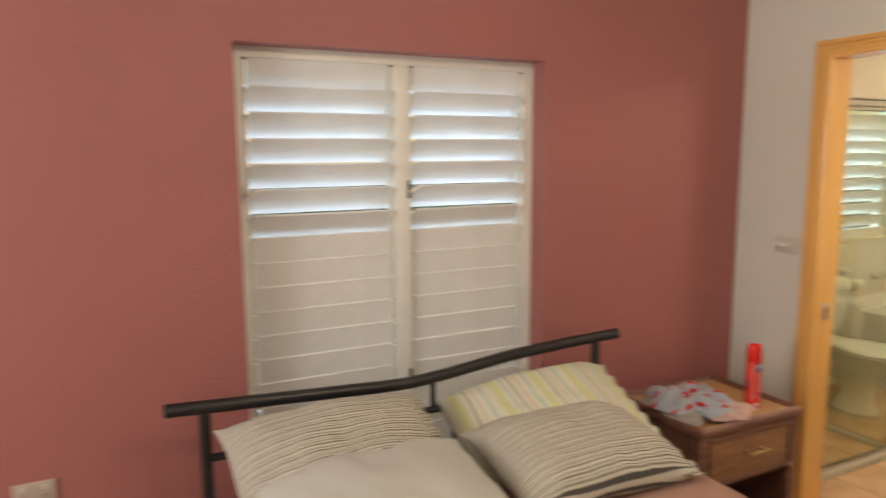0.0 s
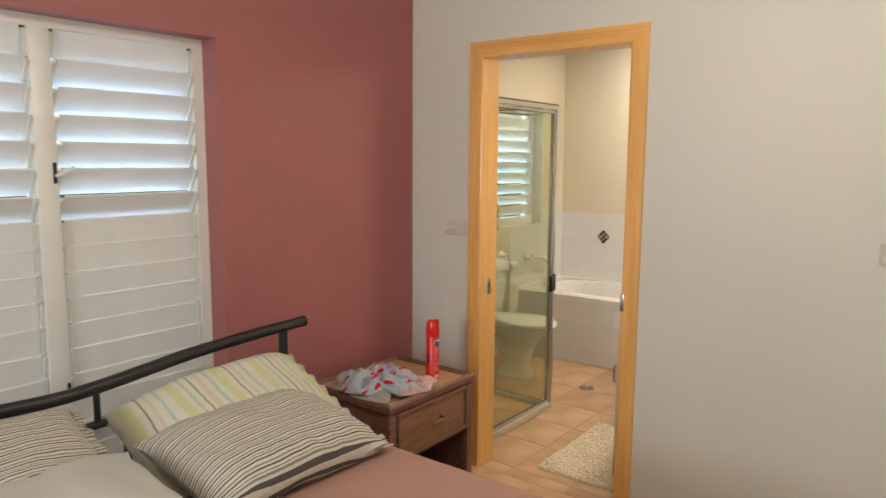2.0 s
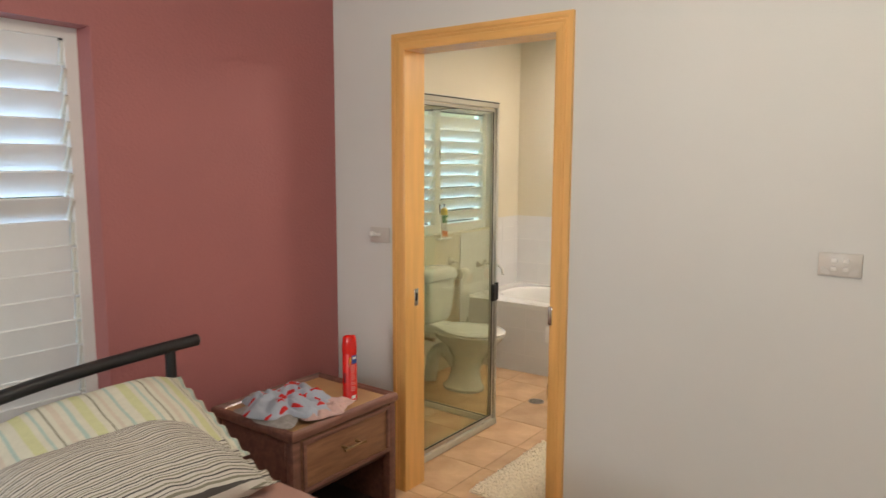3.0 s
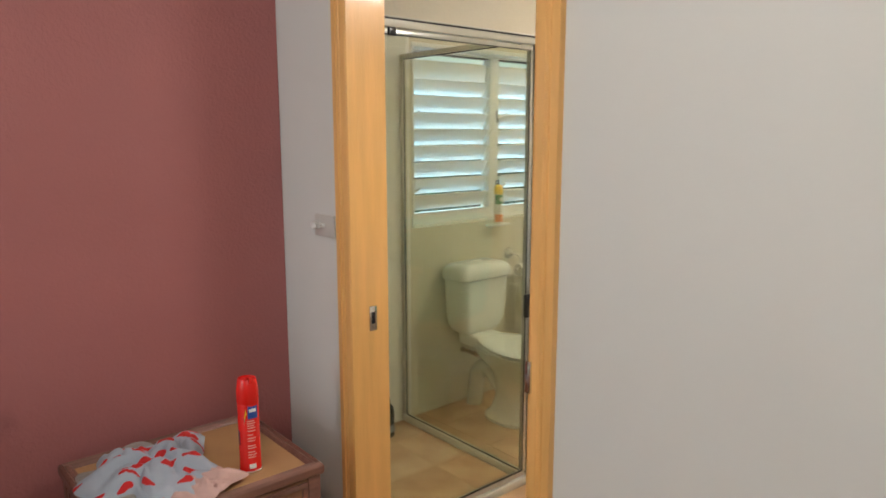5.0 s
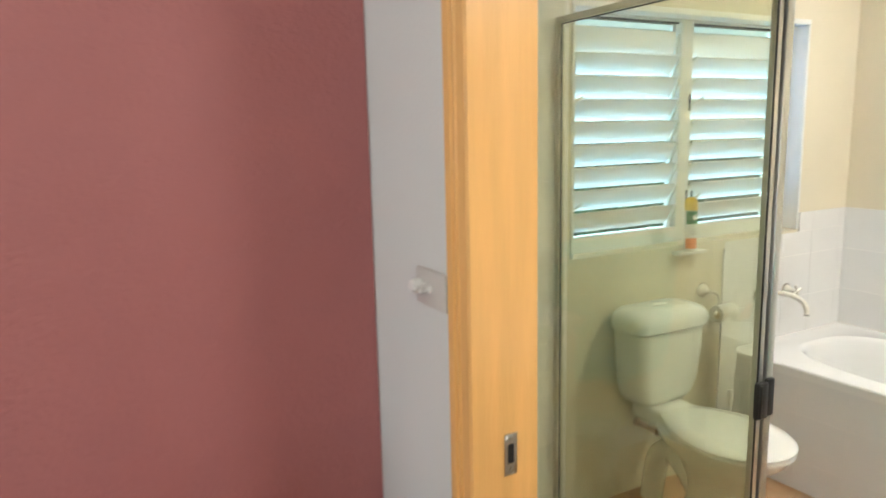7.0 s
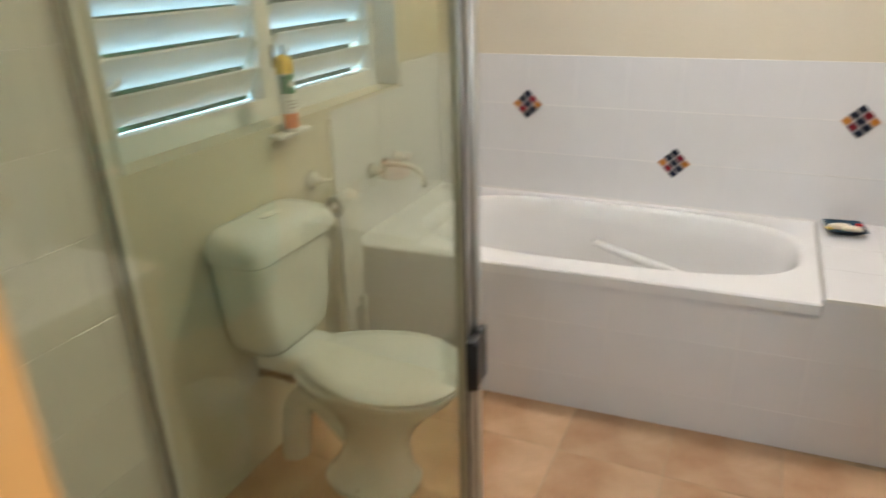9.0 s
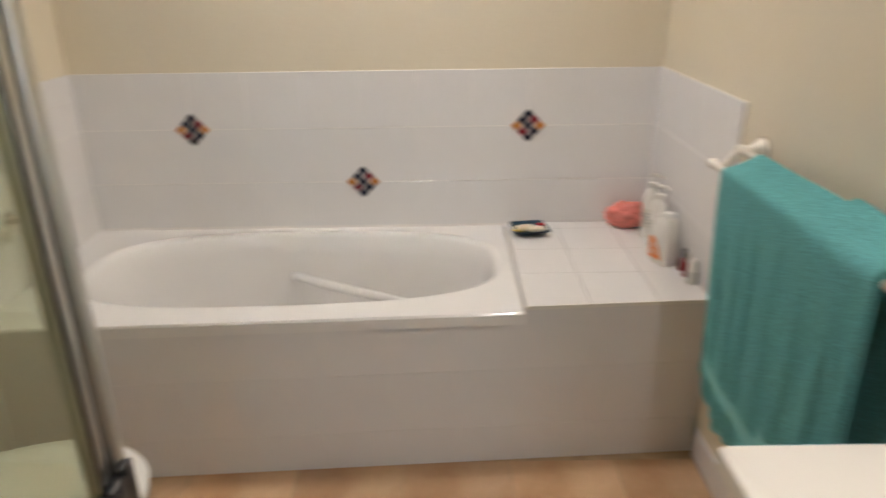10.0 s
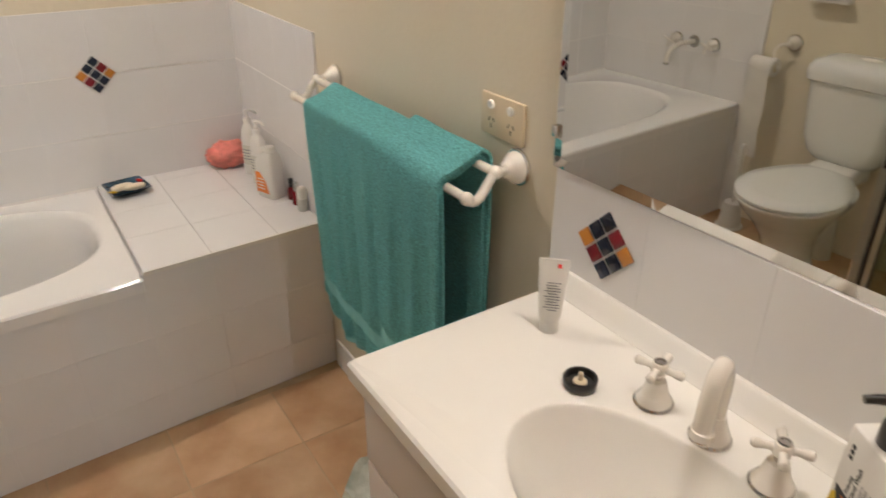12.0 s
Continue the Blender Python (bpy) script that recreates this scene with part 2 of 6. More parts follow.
def glass_material(name, tint):
    m = bpy.data.materials.new(name)
    m.use_nodes = True
    nt = m.node_tree
    nt.nodes.remove(nt.nodes["Principled BSDF"])
    tr = nt.nodes.new("ShaderNodeBsdfTransparent")
    tr.inputs[0].default_value = (*tint, 1)
    gl = nt.nodes.new("ShaderNodeBsdfGlossy")
    gl.inputs["Roughness"].default_value = 0.02
    lw = nt.nodes.new("ShaderNodeLayerWeight")
    lw.inputs[0].default_value = 0.5
    pw = nt.nodes.new("ShaderNodeMath")
    pw.operation = "POWER"
    pw.inputs[1].default_value = 5
    fr = nt.nodes.new("ShaderNodeMapRange")
    fr.inputs["To Min"].default_value, fr.inputs["To Max"].default_value = 0.065, 0.85
    nt.links.new(lw.outputs["Facing"], pw.inputs[0])
    nt.links.new(pw.outputs[0], fr.inputs["Value"])
    mx = nt.nodes.new("ShaderNodeMixShader")
    nt.links.new(fr.outputs[0], mx.inputs[0])
    nt.links.new(tr.outputs[0], mx.inputs[1])
    nt.links.new(gl.outputs[0], mx.inputs[2])
    nt.links.new(mx.outputs[0], nt.nodes["Material Output"].inputs[0])
    return m


GLASS = glass_material("tinted_shower_glass", (0.930, 0.945, 0.880))


# ---------------- mesh helpers ----------------
def box_bm(bm, x0, x1, y0, y1, z0, z1, bevel=0.0, seg=2):
    r = bmesh.ops.create_cube(bm, size=1)
    vs = r["verts"]
    for v in vs:
        v.co = Vector(((x0 + x1) / 2 + v.co.x * (x1 - x0), (y0 + y1) / 2 + v.co.y * (y1 - y0), (z0 + z1) / 2 + v.co.z * (z1 - z0)))
    if bevel:
        es = list({e for v in vs for e in v.link_edges})
        bmesh.ops.bevel(bm, geom=es, offset=bevel, segments=seg, affect="EDGES", profile=0.5)


def part(name, bm, mat, parent=None, label="", smooth=True, at=None):
    me = bpy.data.meshes.new(name)
    bm.to_mesh(me)
    bm.free()
    ob = new(name, me)
    for m in mat if isinstance(mat, (list, tuple)) else (mat,):
        me.materials.append(m)
    if smooth:
        me.shade_smooth()
        me.set_sharp_from_angle(angle=radians(38))
    ob.parent = parent
    if at is not None:
        ob.matrix_basis = at
    if label:
        ob["label"] = label
    return ob


def box(name, x0, x1, y0, y1, z0, z1, mat, parent=None, bevel=0.0, label="", seg=2):
    bm = bmesh.new()
    box_bm(bm, x0, x1, y0, y1, z0, z1, bevel, seg)
    return part(name, bm, mat, parent, label)


def boxes(name, rows, mat, parent=None, bevel=0.0, label="", smooth=True):
    bm = bmesh.new()
    for r in rows:
        box_bm(bm, *r, bevel)
    return part(name, bm, mat, parent, label, smooth)


def rings_bm(bm, rings, close_ends=True, loop=True):
    """Skins a list of rings of points."""
    vr = [[bm.verts.new(p) for p in r] for r in rings]
    n = len(vr[0])
    for a, b in zip(vr, vr[1:]):
        for i in range(n if loop else n - 1):
            j = (i + 1) % n
            bm.faces.new((a[i], a[j], b[j], b[i]))
    if close_ends:
        bm.faces.new(vr[0][::-1])
        bm.faces.new(vr[-1])
    return vr


def tube_bm(bm, pts, radius, n=12, caps=True):
    pts = [Vector(p) for p in pts]
    rings, up = [], None
    for i, p in enumerate(pts):
        d = (pts[min(i + 1, len(pts) - 1)] - pts[max(i - 1, 0)]).normalized()
        if up is None:
            up = d.cross(Vector((0, 0, 1)) if abs(d.z) < 0.9 else Vector((1, 0, 0))).normalized()
        up = (up - d * up.dot(d)).normalized()
        s = d.cross(up)
        r = radius[i] if isinstance(radius, (list, tuple)) else radius
        rings.append([p + (up * math.cos(2 * math.pi * k / n) + s * math.sin(2 * math.pi * k / n)) * r for k in range(n)])
    rings_bm(bm, rings, caps)


def tube(name, pts, radius, mat, parent=None, label="", n=12):
    bm = bmesh.new()
    tube_bm(bm, pts, radius, n)
    bmesh.ops.recalc_face_normals(bm, faces=bm.faces)
    return part(name, bm, mat, parent, label)


def smooth_path(pts, steps=6):
    pts = [Vector(p) for p in pts]
    ext = [pts[0] * 2 - pts[1]] + pts + [pts[-1] * 2 - pts[-2]]
    out = []
    for i in range(1, len(ext) - 2):
        p0, p1, p2, p3 = ext[i - 1:i + 3]
        for k in range(steps):
            t = k / steps
            out.append(0.5 * ((2 * p1) + (p2 - p0) * t + (2 * p0 - 5 * p1 + 4 * p2 - p3) * t * t + (3 * p1 - p0 - 3 * p2 + p3) * t ** 3))
    out.append(pts[-1])
    return out


def lathe_bm(bm, profile, n=24, m=None):
    """Turns (radius, height) rows about z."""
    m = m or Matrix.Identity(4)
    rings = [[m @ Vector((max(r, 1e-4) * math.cos(2 * math.pi * k / n), max(r, 1e-4) * math.sin(2 * math.pi * k / n), z)) for k in range(n)] for r, z in profile]
    rings_bm(bm, rings, True)
    bmesh.ops.recalc_face_normals(bm, faces=bm.faces)


def lathe(name, profile, mat, parent=None, label="", n=24, m=None):
    bm = bmesh.new()
    lathe_bm(bm, profile, n, m)
    return part(name, bm, mat, parent, label)


def empty(name, x, y, z, label, category, group=""):
    e = new(name)
    e.location = (x, y, z)
    return tagged(e, label, category, group)


class Local:
    """Keeps parts given in world metres in place under a thing whose base is elsewhere."""

    def __init__(self, thing):
        self.thing = thing

    def add(self, ob, parent=None):
        ob.parent = parent or self.thing
        if parent is None:
            ob.matrix_parent_inverse = Matrix.Translation(-self.thing.location)
        return ob


def structure(ob, label, category):
    return tagged(ob, label, category, kind="structure")


def superellipse(cx, cy, a, b, z, n=40, p=2.5):
    out = []
    for k in range(n):
        t = 2 * math.pi * k / n
        c, s = math.cos(t), math.sin(t)
        out.append((cx + a * math.copysign(abs(c) ** (2 / p), c), cy + b * math.copysign(abs(s) ** (2 / p), s), z))
    return out


def rounded_rect(x0, x1, y0, y1, z, r, n=40):
    """n points round a rectangle with corners of radius r, evenly by angle quadrant."""
    out, q = [], n // 4
    for cx, cy, a0 in ((x1 - r, y1 - r, 0), (x0 + r, y1 - r, 90), (x0 + r, y0 + r, 180), (x1 - r, y0 + r, 270)):
        for k in range(q):
            a = radians(a0 + 90 * k / (q - 1))
            out.append((cx + r * math.cos(a), cy + r * math.sin(a), z))
    return out


# ---------------- the rooms ----------------
P, N, FAR, WI = 1.50, 2.075, 2.72, 0.115        # pink wall, bath north wall, bath far wall, bath side of the door wall
DY0, DY1, DH, J, A = 0.320, 1.055, 2.032, 0.018, 0.072
CEIL = 2.6
WX0, WX1, WZ0, WZ1 = -2.395, -1.158, 0.28, 2.008   # bedroom window reveal
VX0, VX1, VZ0, VZ1 = 1.035, 2.345, 1.02, 1.935      # bathroom window reveal


def walls(name, rows, mat, label, category="wall"):
    return structure(boxes(name, rows, mat, smooth=False), label, category)


wall_door = walls("wall_east", [(0, WI, DY1 + J, P + 0.2, 0, CEIL), (0, WI, -4, DY0 - J, 0, CEIL), (0, WI, DY0 - J, DY1 + J, DH + J, CEIL)], CREAM, "cream painted wall between the bedroom and the bathroom", "wall")
walls("wall_north", [(-5.2, WX0, P, P + .2, 0, CEIL), (WX1, -0.002, P, P + .2, 0, CEIL), (WX0, WX1, P, P + .2, 0, WZ0), (WX0, WX1, P, P + .2, WZ1, CEIL)], PINK, "dusty pink textured feature wall round the bedroom window")
walls("wall_west", [(-5.4, -5.2, -4, P + .2, 0, CEIL)], CREAM, "plain cream bedroom wall")
walls("wall_south", [(-5.4, WI, -4.2, -4, 0, CEIL)], CREAM, "plain cream bedroom wall")
wall_bn = walls("wall_bath_north", [(-0.1, VX0, N, N + .2, -.08, CEIL), (VX1, FAR + .2, N, N + .2, -.08, CEIL), (VX0, VX1, N, N + .2, -.08, VZ0), (VX0, VX1, N, N + .2, VZ1, CEIL), (0, WI, P + .2, N, 0, CEIL)], CREAMB, "cream painted bathroom wall round the louvred window")
wall_bf = walls("wall_bath_east", [(FAR, FAR + .2, -.15, N, -.08, CEIL)], CREAMB, "cream painted wall above the bath tiles")
wall_bs = walls("wall_bath_south", [(WI, FAR, -.15, 0, -.08, CEIL)], CREAMB, "cream painted wall behind towel rail and mirror")
walls("ceiling", [(-5.4, FAR + .2, -4.2, N + .2, CEIL, CEIL + .1)], WHITE, "white painted ceiling", "ceiling")
floor_bed = walls("floor", [(-5.2, 0.0, -4, P, -.08, 0.0)], FLOORT, "terracotta coloured bedroom floor", "floor")
floor_bath = walls("floor_bath", [(0.0, FAR, 0, N, -.08, -0.0016)], GROUTF, "sandy grout under the bathroom floor tiles", "floor")

# ---- door frame: stepped architrave, jamb and latch plates ----
def architrave(parent, xface, side):
    """Mitred moulding of three steps round the opening; side is -1 towards the bedroom."""
    prof = ((0.0, 0.0), (0.0, 0.012), (0.008, 0.015), (0.030, 0.015), (0.032, 0.0125), (0.037, 0.0125), (0.039, 0.016), (0.044, 0.016), (0.046, 0.0125), (0.051, 0.0125), (0.053, 0.0175), (0.072, 0.0175), (0.072, 0.0))
    spec = (("jamb_moulding", PINE, [(DY0, 0.0), (DY0, DH)], -1), ("jamb_moulding", PINE, [(DY1, 0.0), (DY1, DH)], 1))
    for nm, mat, line, s in spec:
        rings = []
        for y, z in line:
            ring = []
            for u, h in prof:
                ring.append((xface + side * h, y + s * u, z + (u if z > 0.1 else 0)))
            rings.append(ring)
        bm = bmesh.new()
        rings_bm(bm, rings, True)
        bmesh.ops.recalc_face_normals(bm, faces=bm.faces)
        part(nm, bm, mat, parent, smooth=False)
    bm = bmesh.new()
    rings = [[(xface + side * h, DY0 - u, DH + u) for u, h in prof], [(xface + side * h, DY1 + u, DH + u) for u, h in prof]]
    rings_bm(bm, rings, True)
    bmesh.ops.recalc_face_normals(bm, faces=bm.faces)
    part("head_moulding", bm, PINEH, parent, smooth=False)


door = boxes("door_1", [(0.0, WI, DY0 - J, DY0, 0, DH), (0.0, WI, DY1, DY1 + J, 0, DH), (0.0, WI, DY0 - J, DY1 + J, DH, DH + J)], PINE, smooth=False)
structure(door, "varnished pine door frame with stepped mouldings", "door frame")
architrave(door, 0.0, -1)
architrave(door, WI, 1)
plate = boxes("strike_plate", [(0.052, 0.080, DY1 - 0.0025, DY1, 0.885, 0.965)], CHROME, door, 0.001, "worn steel latch plate")
boxes("latch_hole", [(0.060, 0.072, DY1 - 0.0035, DY1 - 0.0022, 0.908, 0.945)], BLACKP, plate)
for z in (0.895, 0.955):
    lathe("screw", [(0.003, 0), (0.003, 0.001), (0.001, 0.0016)], CHROME, plate, n=8, m=Matrix.Translation((0.066, DY1 - 0.0025, z)) @ pose(0, 0, 0, 90))
plate2 = boxes("latch_plate", [(-0.0195, 0.034, DY0 - .013, DY0 + 0.003, 0.915, 0.990)], CHROME, door, 0.001, "chrome privacy latch plate")
boxes("latch_hole", [(0.008, 0.026, DY0 + 0.002, DY0 + 0.0038, 0.935, 0.970)], BLACKP, plate2)
boxes("latch_tongue", [(0.012, 0.022, DY0 + 0.003, DY0 + 0.006, 0.945, 0.962)], CHROME, plate2, 0.001)


# ---------------- louvred windows ----------------
def blade_bm(x0, x1, width, thick=0.007):
    """A hollow aluminium blade: a flat face with a rolled lip at both long edges, hung at its middle."""
    bm = bmesh.new()
    h = width / 2
    prof = [(-h, 0.0), (-h + .004, -.004), (-h + .012, -thick / 2), (0, -thick / 2 - .0015), (h - .012, -thick / 2), (h - .004, -.004), (h, 0.0), (h - .004, .004), (h - .012, thick / 2), (0, thick / 2 + .0015), (-h + .012, thick / 2), (-h + .004, .004)]
    rings_bm(bm, [[(x, v, u) for u, v in prof] for x in (x0, x1)], True)
    bmesh.ops.recalc_face_normals(bm, faces=bm.faces)
    return bm


def louvre_window(name, x0, x1, z0, z1, y, mull, pitch, count_open, open_deg, closed_deg, label, top_gap, handles, foot=.045, head=.014):
    """Frame in plane y (room side), two galleries of tilting blades; blade tops lean into the room."""
    win = boxes(name, [(x0, x0 + .045, y, y + .05, z0, z1), (x1 - .045, x1, y, y + .05, z0, z1), (x0 + .045, x1 - .045, y, y + .05, z1 - head, z1), (x0 + .045, x1 - .045, y, y + .05, z0, z0 + foot)], WHITE, smooth=False)
    structure(win, label, "louvre window")
    boxes("mullion", [(mull - .034, mull + .034, y - .004, y + .05, z0 + foot, z1 - head)], WHITE, win, 0.002)
    for a, b, side in ((x0 + .045, mull - .034, 0), (mull + .034, x1 - .045, 1)):
        # black strip draws the dark of the gap between frame head and top blade
        boxes("head_gap_shade", [(a, b, y + .012, y + .046, z1 - head - .008, z1 - head - .0005)], BLACKP, win)
        for g0, g1 in ((a + .0005, a + .014), (b - .014, b - .0005)):
            boxes("gallery", [(g0, g1, y + .030, y + .049, z0 + foot + .0005, z1 - head - .0085)], WHITE, win)
        bm = blade_bm(a + .017, b - .017, pitch + .014)
        proto = None
        z = z1 - head - top_gap - pitch / 2
        k = 0
        while z - pitch / 2 > z0 + foot - .02:
            od = open_deg[side] if k > 0 else open_deg[side] * 0.35
            deg = od + (1.5 * math.sin(k * 2.3 + side) if k else 0) if k < count_open else closed_deg
            m = pose(0, y + .020, z, deg)
            if proto is None:
                proto = part("blade", bm, SLAT, win, at=m)
            else:
                c = new("blade", proto.data)
                c.parent, c.matrix_basis = win, m
            for cx in (a + .006, b - .006):
                cb = bmesh.new()
                box_bm(cb, -.007, .007, -.010, .004, -pitch * .46, pitch * .46, .002, 1)
                box_bm(cb, -.0085, .0085, -.014, .006, -pitch * .46, -pitch * .34, .002, 1)
                part("clip", cb, CLIP, win, at=pose(cx, y + .018, z, deg))
            z -= pitch
            k += 1
        # winding handles at the left end of each gallery
        for hz in handles:
            hb = bmesh.new()
            box_bm(hb, a - .016, a - .004, y - .008, y - .001, hz - .035, hz + .035, .002, 1)
            o = part("handle", hb, BLACKP if side else CLIP, win)
            tube("lever", [(a - .010, y - .010, hz - .01), (a + .004, y - .022, hz - .004), (a + .030, y - .034, hz + .012), (a + .040, y - .030, hz + .020)], .006, WPLAS, o, n=8)
    return win


louvre_window("window_1", WX0 - .001, WX1 + .001, WZ0, WZ1, P + .095, -1.757, 0.0903, 7, (31, 31), 6.5, "white two-bay louvre window, upper blades tilted open", 0.004, (1.50, .74), head=.037)
louvre_window("window_2", VX0, VX1, VZ0, VZ1, N + .085, 1.69, 0.087, 99, (33, 36), 3.0, "white two-bay louvre window with all blades tilted open", 0.043, (1.60, 1.20), .062)
boxes("sill_1", [(WX0, WX1, P - .0, P + .095, WZ0 - .02, WZ0 + .004)], PINK, smooth=False)
structure(bpy.data.objects["sill_1"], "pink painted window reveal", "window sill")
# pale bead round the bathroom window opening
bead = boxes("trim", [(VX0 - .012, VX1 + .012, N - .006, N + .085, VZ1 - .004, VZ1 + .018), (VX1 - .004, VX1 + .012, N - .006, N + .085, VZ0 + .003, VZ1 - .004), (VX0 - .012, VX0 + .004, N - .006, N + .085, VZ0 + .003, VZ1 - .004)], WHITE, None, 0.003)
structure(bead, "white painted bead round the bathroom window", "window trim")


# ---------------- outside ----------------
walls("ground", [(-60, 60, P + .2, 90, -.6, -.35)], GRASS, "green lawn outside the house", "ground")
# unseen pale strip added to throw daylight up between the louvre blades
walls("path", [(-8, 12, N + .3, N + 2.3, -.35, -.33)], CONC, "added pale concrete strip that bounces daylight up into the louvres", "path")


def shrub(x, y, h, r, seed):
    rnd = random.Random(seed)
    t = empty("shrub", x, y, -.35, "leafy green garden shrub outside the windows", "shrub", "garden shrubs")
    L = Local(t)
    L.add(tube("trunk", [(x, y, -.35), (x + .03, y, h * .3), (x - .02, y + .02, h * .7)], [.035, .028, .012], BARK, n=8))
    bm = bmesh.new()
    for i in range(420):
        a, e, q = rnd.uniform(0, 6.28), rnd.uniform(-1, 1), rnd.random() ** .4
        c = Vector((x + r * q * math.cos(a) * math.sqrt(1 - e * e), y + r * q * math.sin(a) * math.sqrt(1 - e * e), h * .6 + r * q * e * 1.1))
        m = Matrix.Translation(c) @ Euler((rnd.uniform(0, 6), rnd.uniform(0, 6), rnd.uniform(0, 6))).to_matrix().to_4x4()
        s = rnd.uniform(.05, .10)
        vs = [bm.verts.new(m @ Vector(p)) for p in ((0, -s, 0), (s * .4, 0, .01), (0, s, 0), (-s * .4, 0, .01))]
        bm.faces.new(vs)
    L.add(part("crown", bm, LEAF, smooth=False))


for i, (x, y, h, r) in enumerate(((1.2, 4.9, 1.0, .55), (2.3, 5.2, 1.2, .6), (3.4, 4.9, .9, .5), (4.6, 5.4, 1.5, .7), (-1.2, 5.2, 1.3, .6), (-2.6, 4.9, 1.0, .5), (0.1, 5.5, 1.5, .7))):
    shrub(x, y, h, r, i + 3)


# ---------------- bed ----------------
def pillow(name, w, h, t, mat, m, label, seed=0, flange=0.0, sag=0.0):
    """A stuffed pillow: its outline pinched at the corners, seams at the rim, soft creases; stripes run by its own width."""
    bm = bmesh.new()
    uvl = bm.loops.layers.uv.new("uv")
    nx, ny = 44, 30
    off = Vector((seed * 7.3, seed * 2.1, 0))

    def point(i, j, s):
        u, v = i / nx * 2 - 1, j / ny * 2 - 1
        uu, vv = abs(u), abs(v)
        body = max(0, (1 - uu ** 3.2)) ** .55 * max(0, (1 - vv ** 3.2)) ** .55
        x = u * w / 2 * (1 - .055 * (1 - vv ** 2) * 0 - .06 * (1 - uu) * 0 + .0) * (1 - .07 * (1 - vv ** 4) * uu ** 6)
        y = v * h / 2 * (1 - .09 * (1 - uu ** 4) * vv ** 6)
        z = s * t / 2 * body
        nzv = noise.noise(Vector((u * 2.2, v * 1.6, s)) + off) * .016 + noise.noise(Vector((u * 7 + v * 2, v * 3, s)) + off) * .0045 + noise.noise(Vector((u * 16, v * 5, s)) + off) * .0025 * (0.4 + uu)
        z += nzv * min(1, body * 2 + .25)
        z -= sag * (u * u)
        return Vector((x, y, z))

    def grid(s):
        return [[bm.verts.new(point(i, j, s)) for j in range(ny + 1)] for i in range(nx + 1)]
    top, bot = grid(1), grid(-1)
    for g, flip in ((top, False), (bot, True)):
        for i in range(nx):
            for j in range(ny):
                q = [g[i][j], g[i + 1][j], g[i + 1][j + 1], g[i][j + 1]]
                f = bm.faces.new(q[::-1] if flip else q)
                for lp in f.loops:
                    lp[uvl].uv = (lp.vert.co.x + .5, lp.vert.co.y + .5)
    bmesh.ops.remove_doubles(bm, verts=bm.verts, dist=.0012)
    ob = part("cover", bm, mat)
    t_ = new(name)
    t_.matrix_basis = m
    ob.parent = t_
    tagged(t_, label, "pillow", "pillows on the bed")
    if flange:
        fb = bmesh.new()
        fu = fb.loops.layers.uv.new("uv")
        cols = 30
        prev = None
        for k in range(cols + 1):
            v = k / cols * 2 - 1
            y = v * h / 2 * .97
            a = fb.verts.new((w / 2 * .93, y, -sag + .004 * math.sin(k * 1.1)))
            b = fb.verts.new((w / 2 * .93 + flange, y * 1.02, -sag + .010 * math.sin(k * 1.3 + seed) - .01))
            if prev:
                f = fb.faces.new((prev[0], prev[1], b, a))
                for lp in f.loops:
                    lp[fu].uv = (lp.vert.co.x + .5, lp.vert.co.y + .5)
            prev = (a, b)
        fo = part("flange", fb, mat)
        sm = fo.modifiers.new("thick", "SOLIDIFY")
        sm.thickness = .004
        fo.parent = t_
    return t_


HC = -1.815     # middle of the bed
bed = empty("bed", HC, 0.3, 0, "black tubular metal double bed with a white-covered mattress", "bed")
L = Local(bed)
L.add(box("base", HC - .75, HC + .75, -.78, 1.20, .24, .32, BLACK, bevel=.01))
for x in (HC - .70, HC + .70):
    for y in (-.70, 1.1):
        L.add(box("leg", x - .02, x + .02, y - .02, y + .02, 0, .24, BLACK, bevel=.004))


def soft_slab(name, x0, x1, y0, y1, z0, z1, r, mat, wave=0.0, seed=1, nx=60, ny=60):
    """A padded slab with rolled edges and faint creases in its top."""
    bm = bmesh.new()
    g = []
    for i in range(nx + 1):
        row = []
        for j in range(ny + 1):
            u, v = i / nx, j / ny
            x, y = x0 + (x1 - x0) * u, y0 + (y1 - y0) * v
            d = min(x - x0, x1 - x, y - y0, y1 - y)
            z = z1 - (r - math.sqrt(max(0, r * r - (r - min(d, r)) ** 2)) if d < r else 0)
            z += wave * (noise.noise(Vector((x * 3, y * 3, seed))) + .45 * noise.noise(Vector((x * 11 + y * 3, y * 7, seed + 5))))
            row.append(bm.verts.new((x, y, z)))
        g.append(row)
    for i in range(nx):
        for j in range(ny):
            bm.faces.new((g[i][j], g[i + 1][j], g[i + 1][j + 1], g[i][j + 1]))
    edge = [g[i][0] for i in range(nx + 1)] + [g[nx][j] for j in range(1, ny + 1)] + [g[i][ny] for i in range(nx - 1, -1, -1)] + [g[0][j] for j in range(ny - 1, 0, -1)]
    low = [bm.verts.new((v.co.x, v.co.y, z0)) for v in edge]
    for k in range(len(edge)):
        q = (k + 1) % len(edge)
        bm.faces.new((edge[k], low[k], low[q], edge[q]))
    bm.faces.new(low)
    bmesh.ops.recalc_face_normals(bm, faces=bm.faces)
    return part(name, bm, mat)


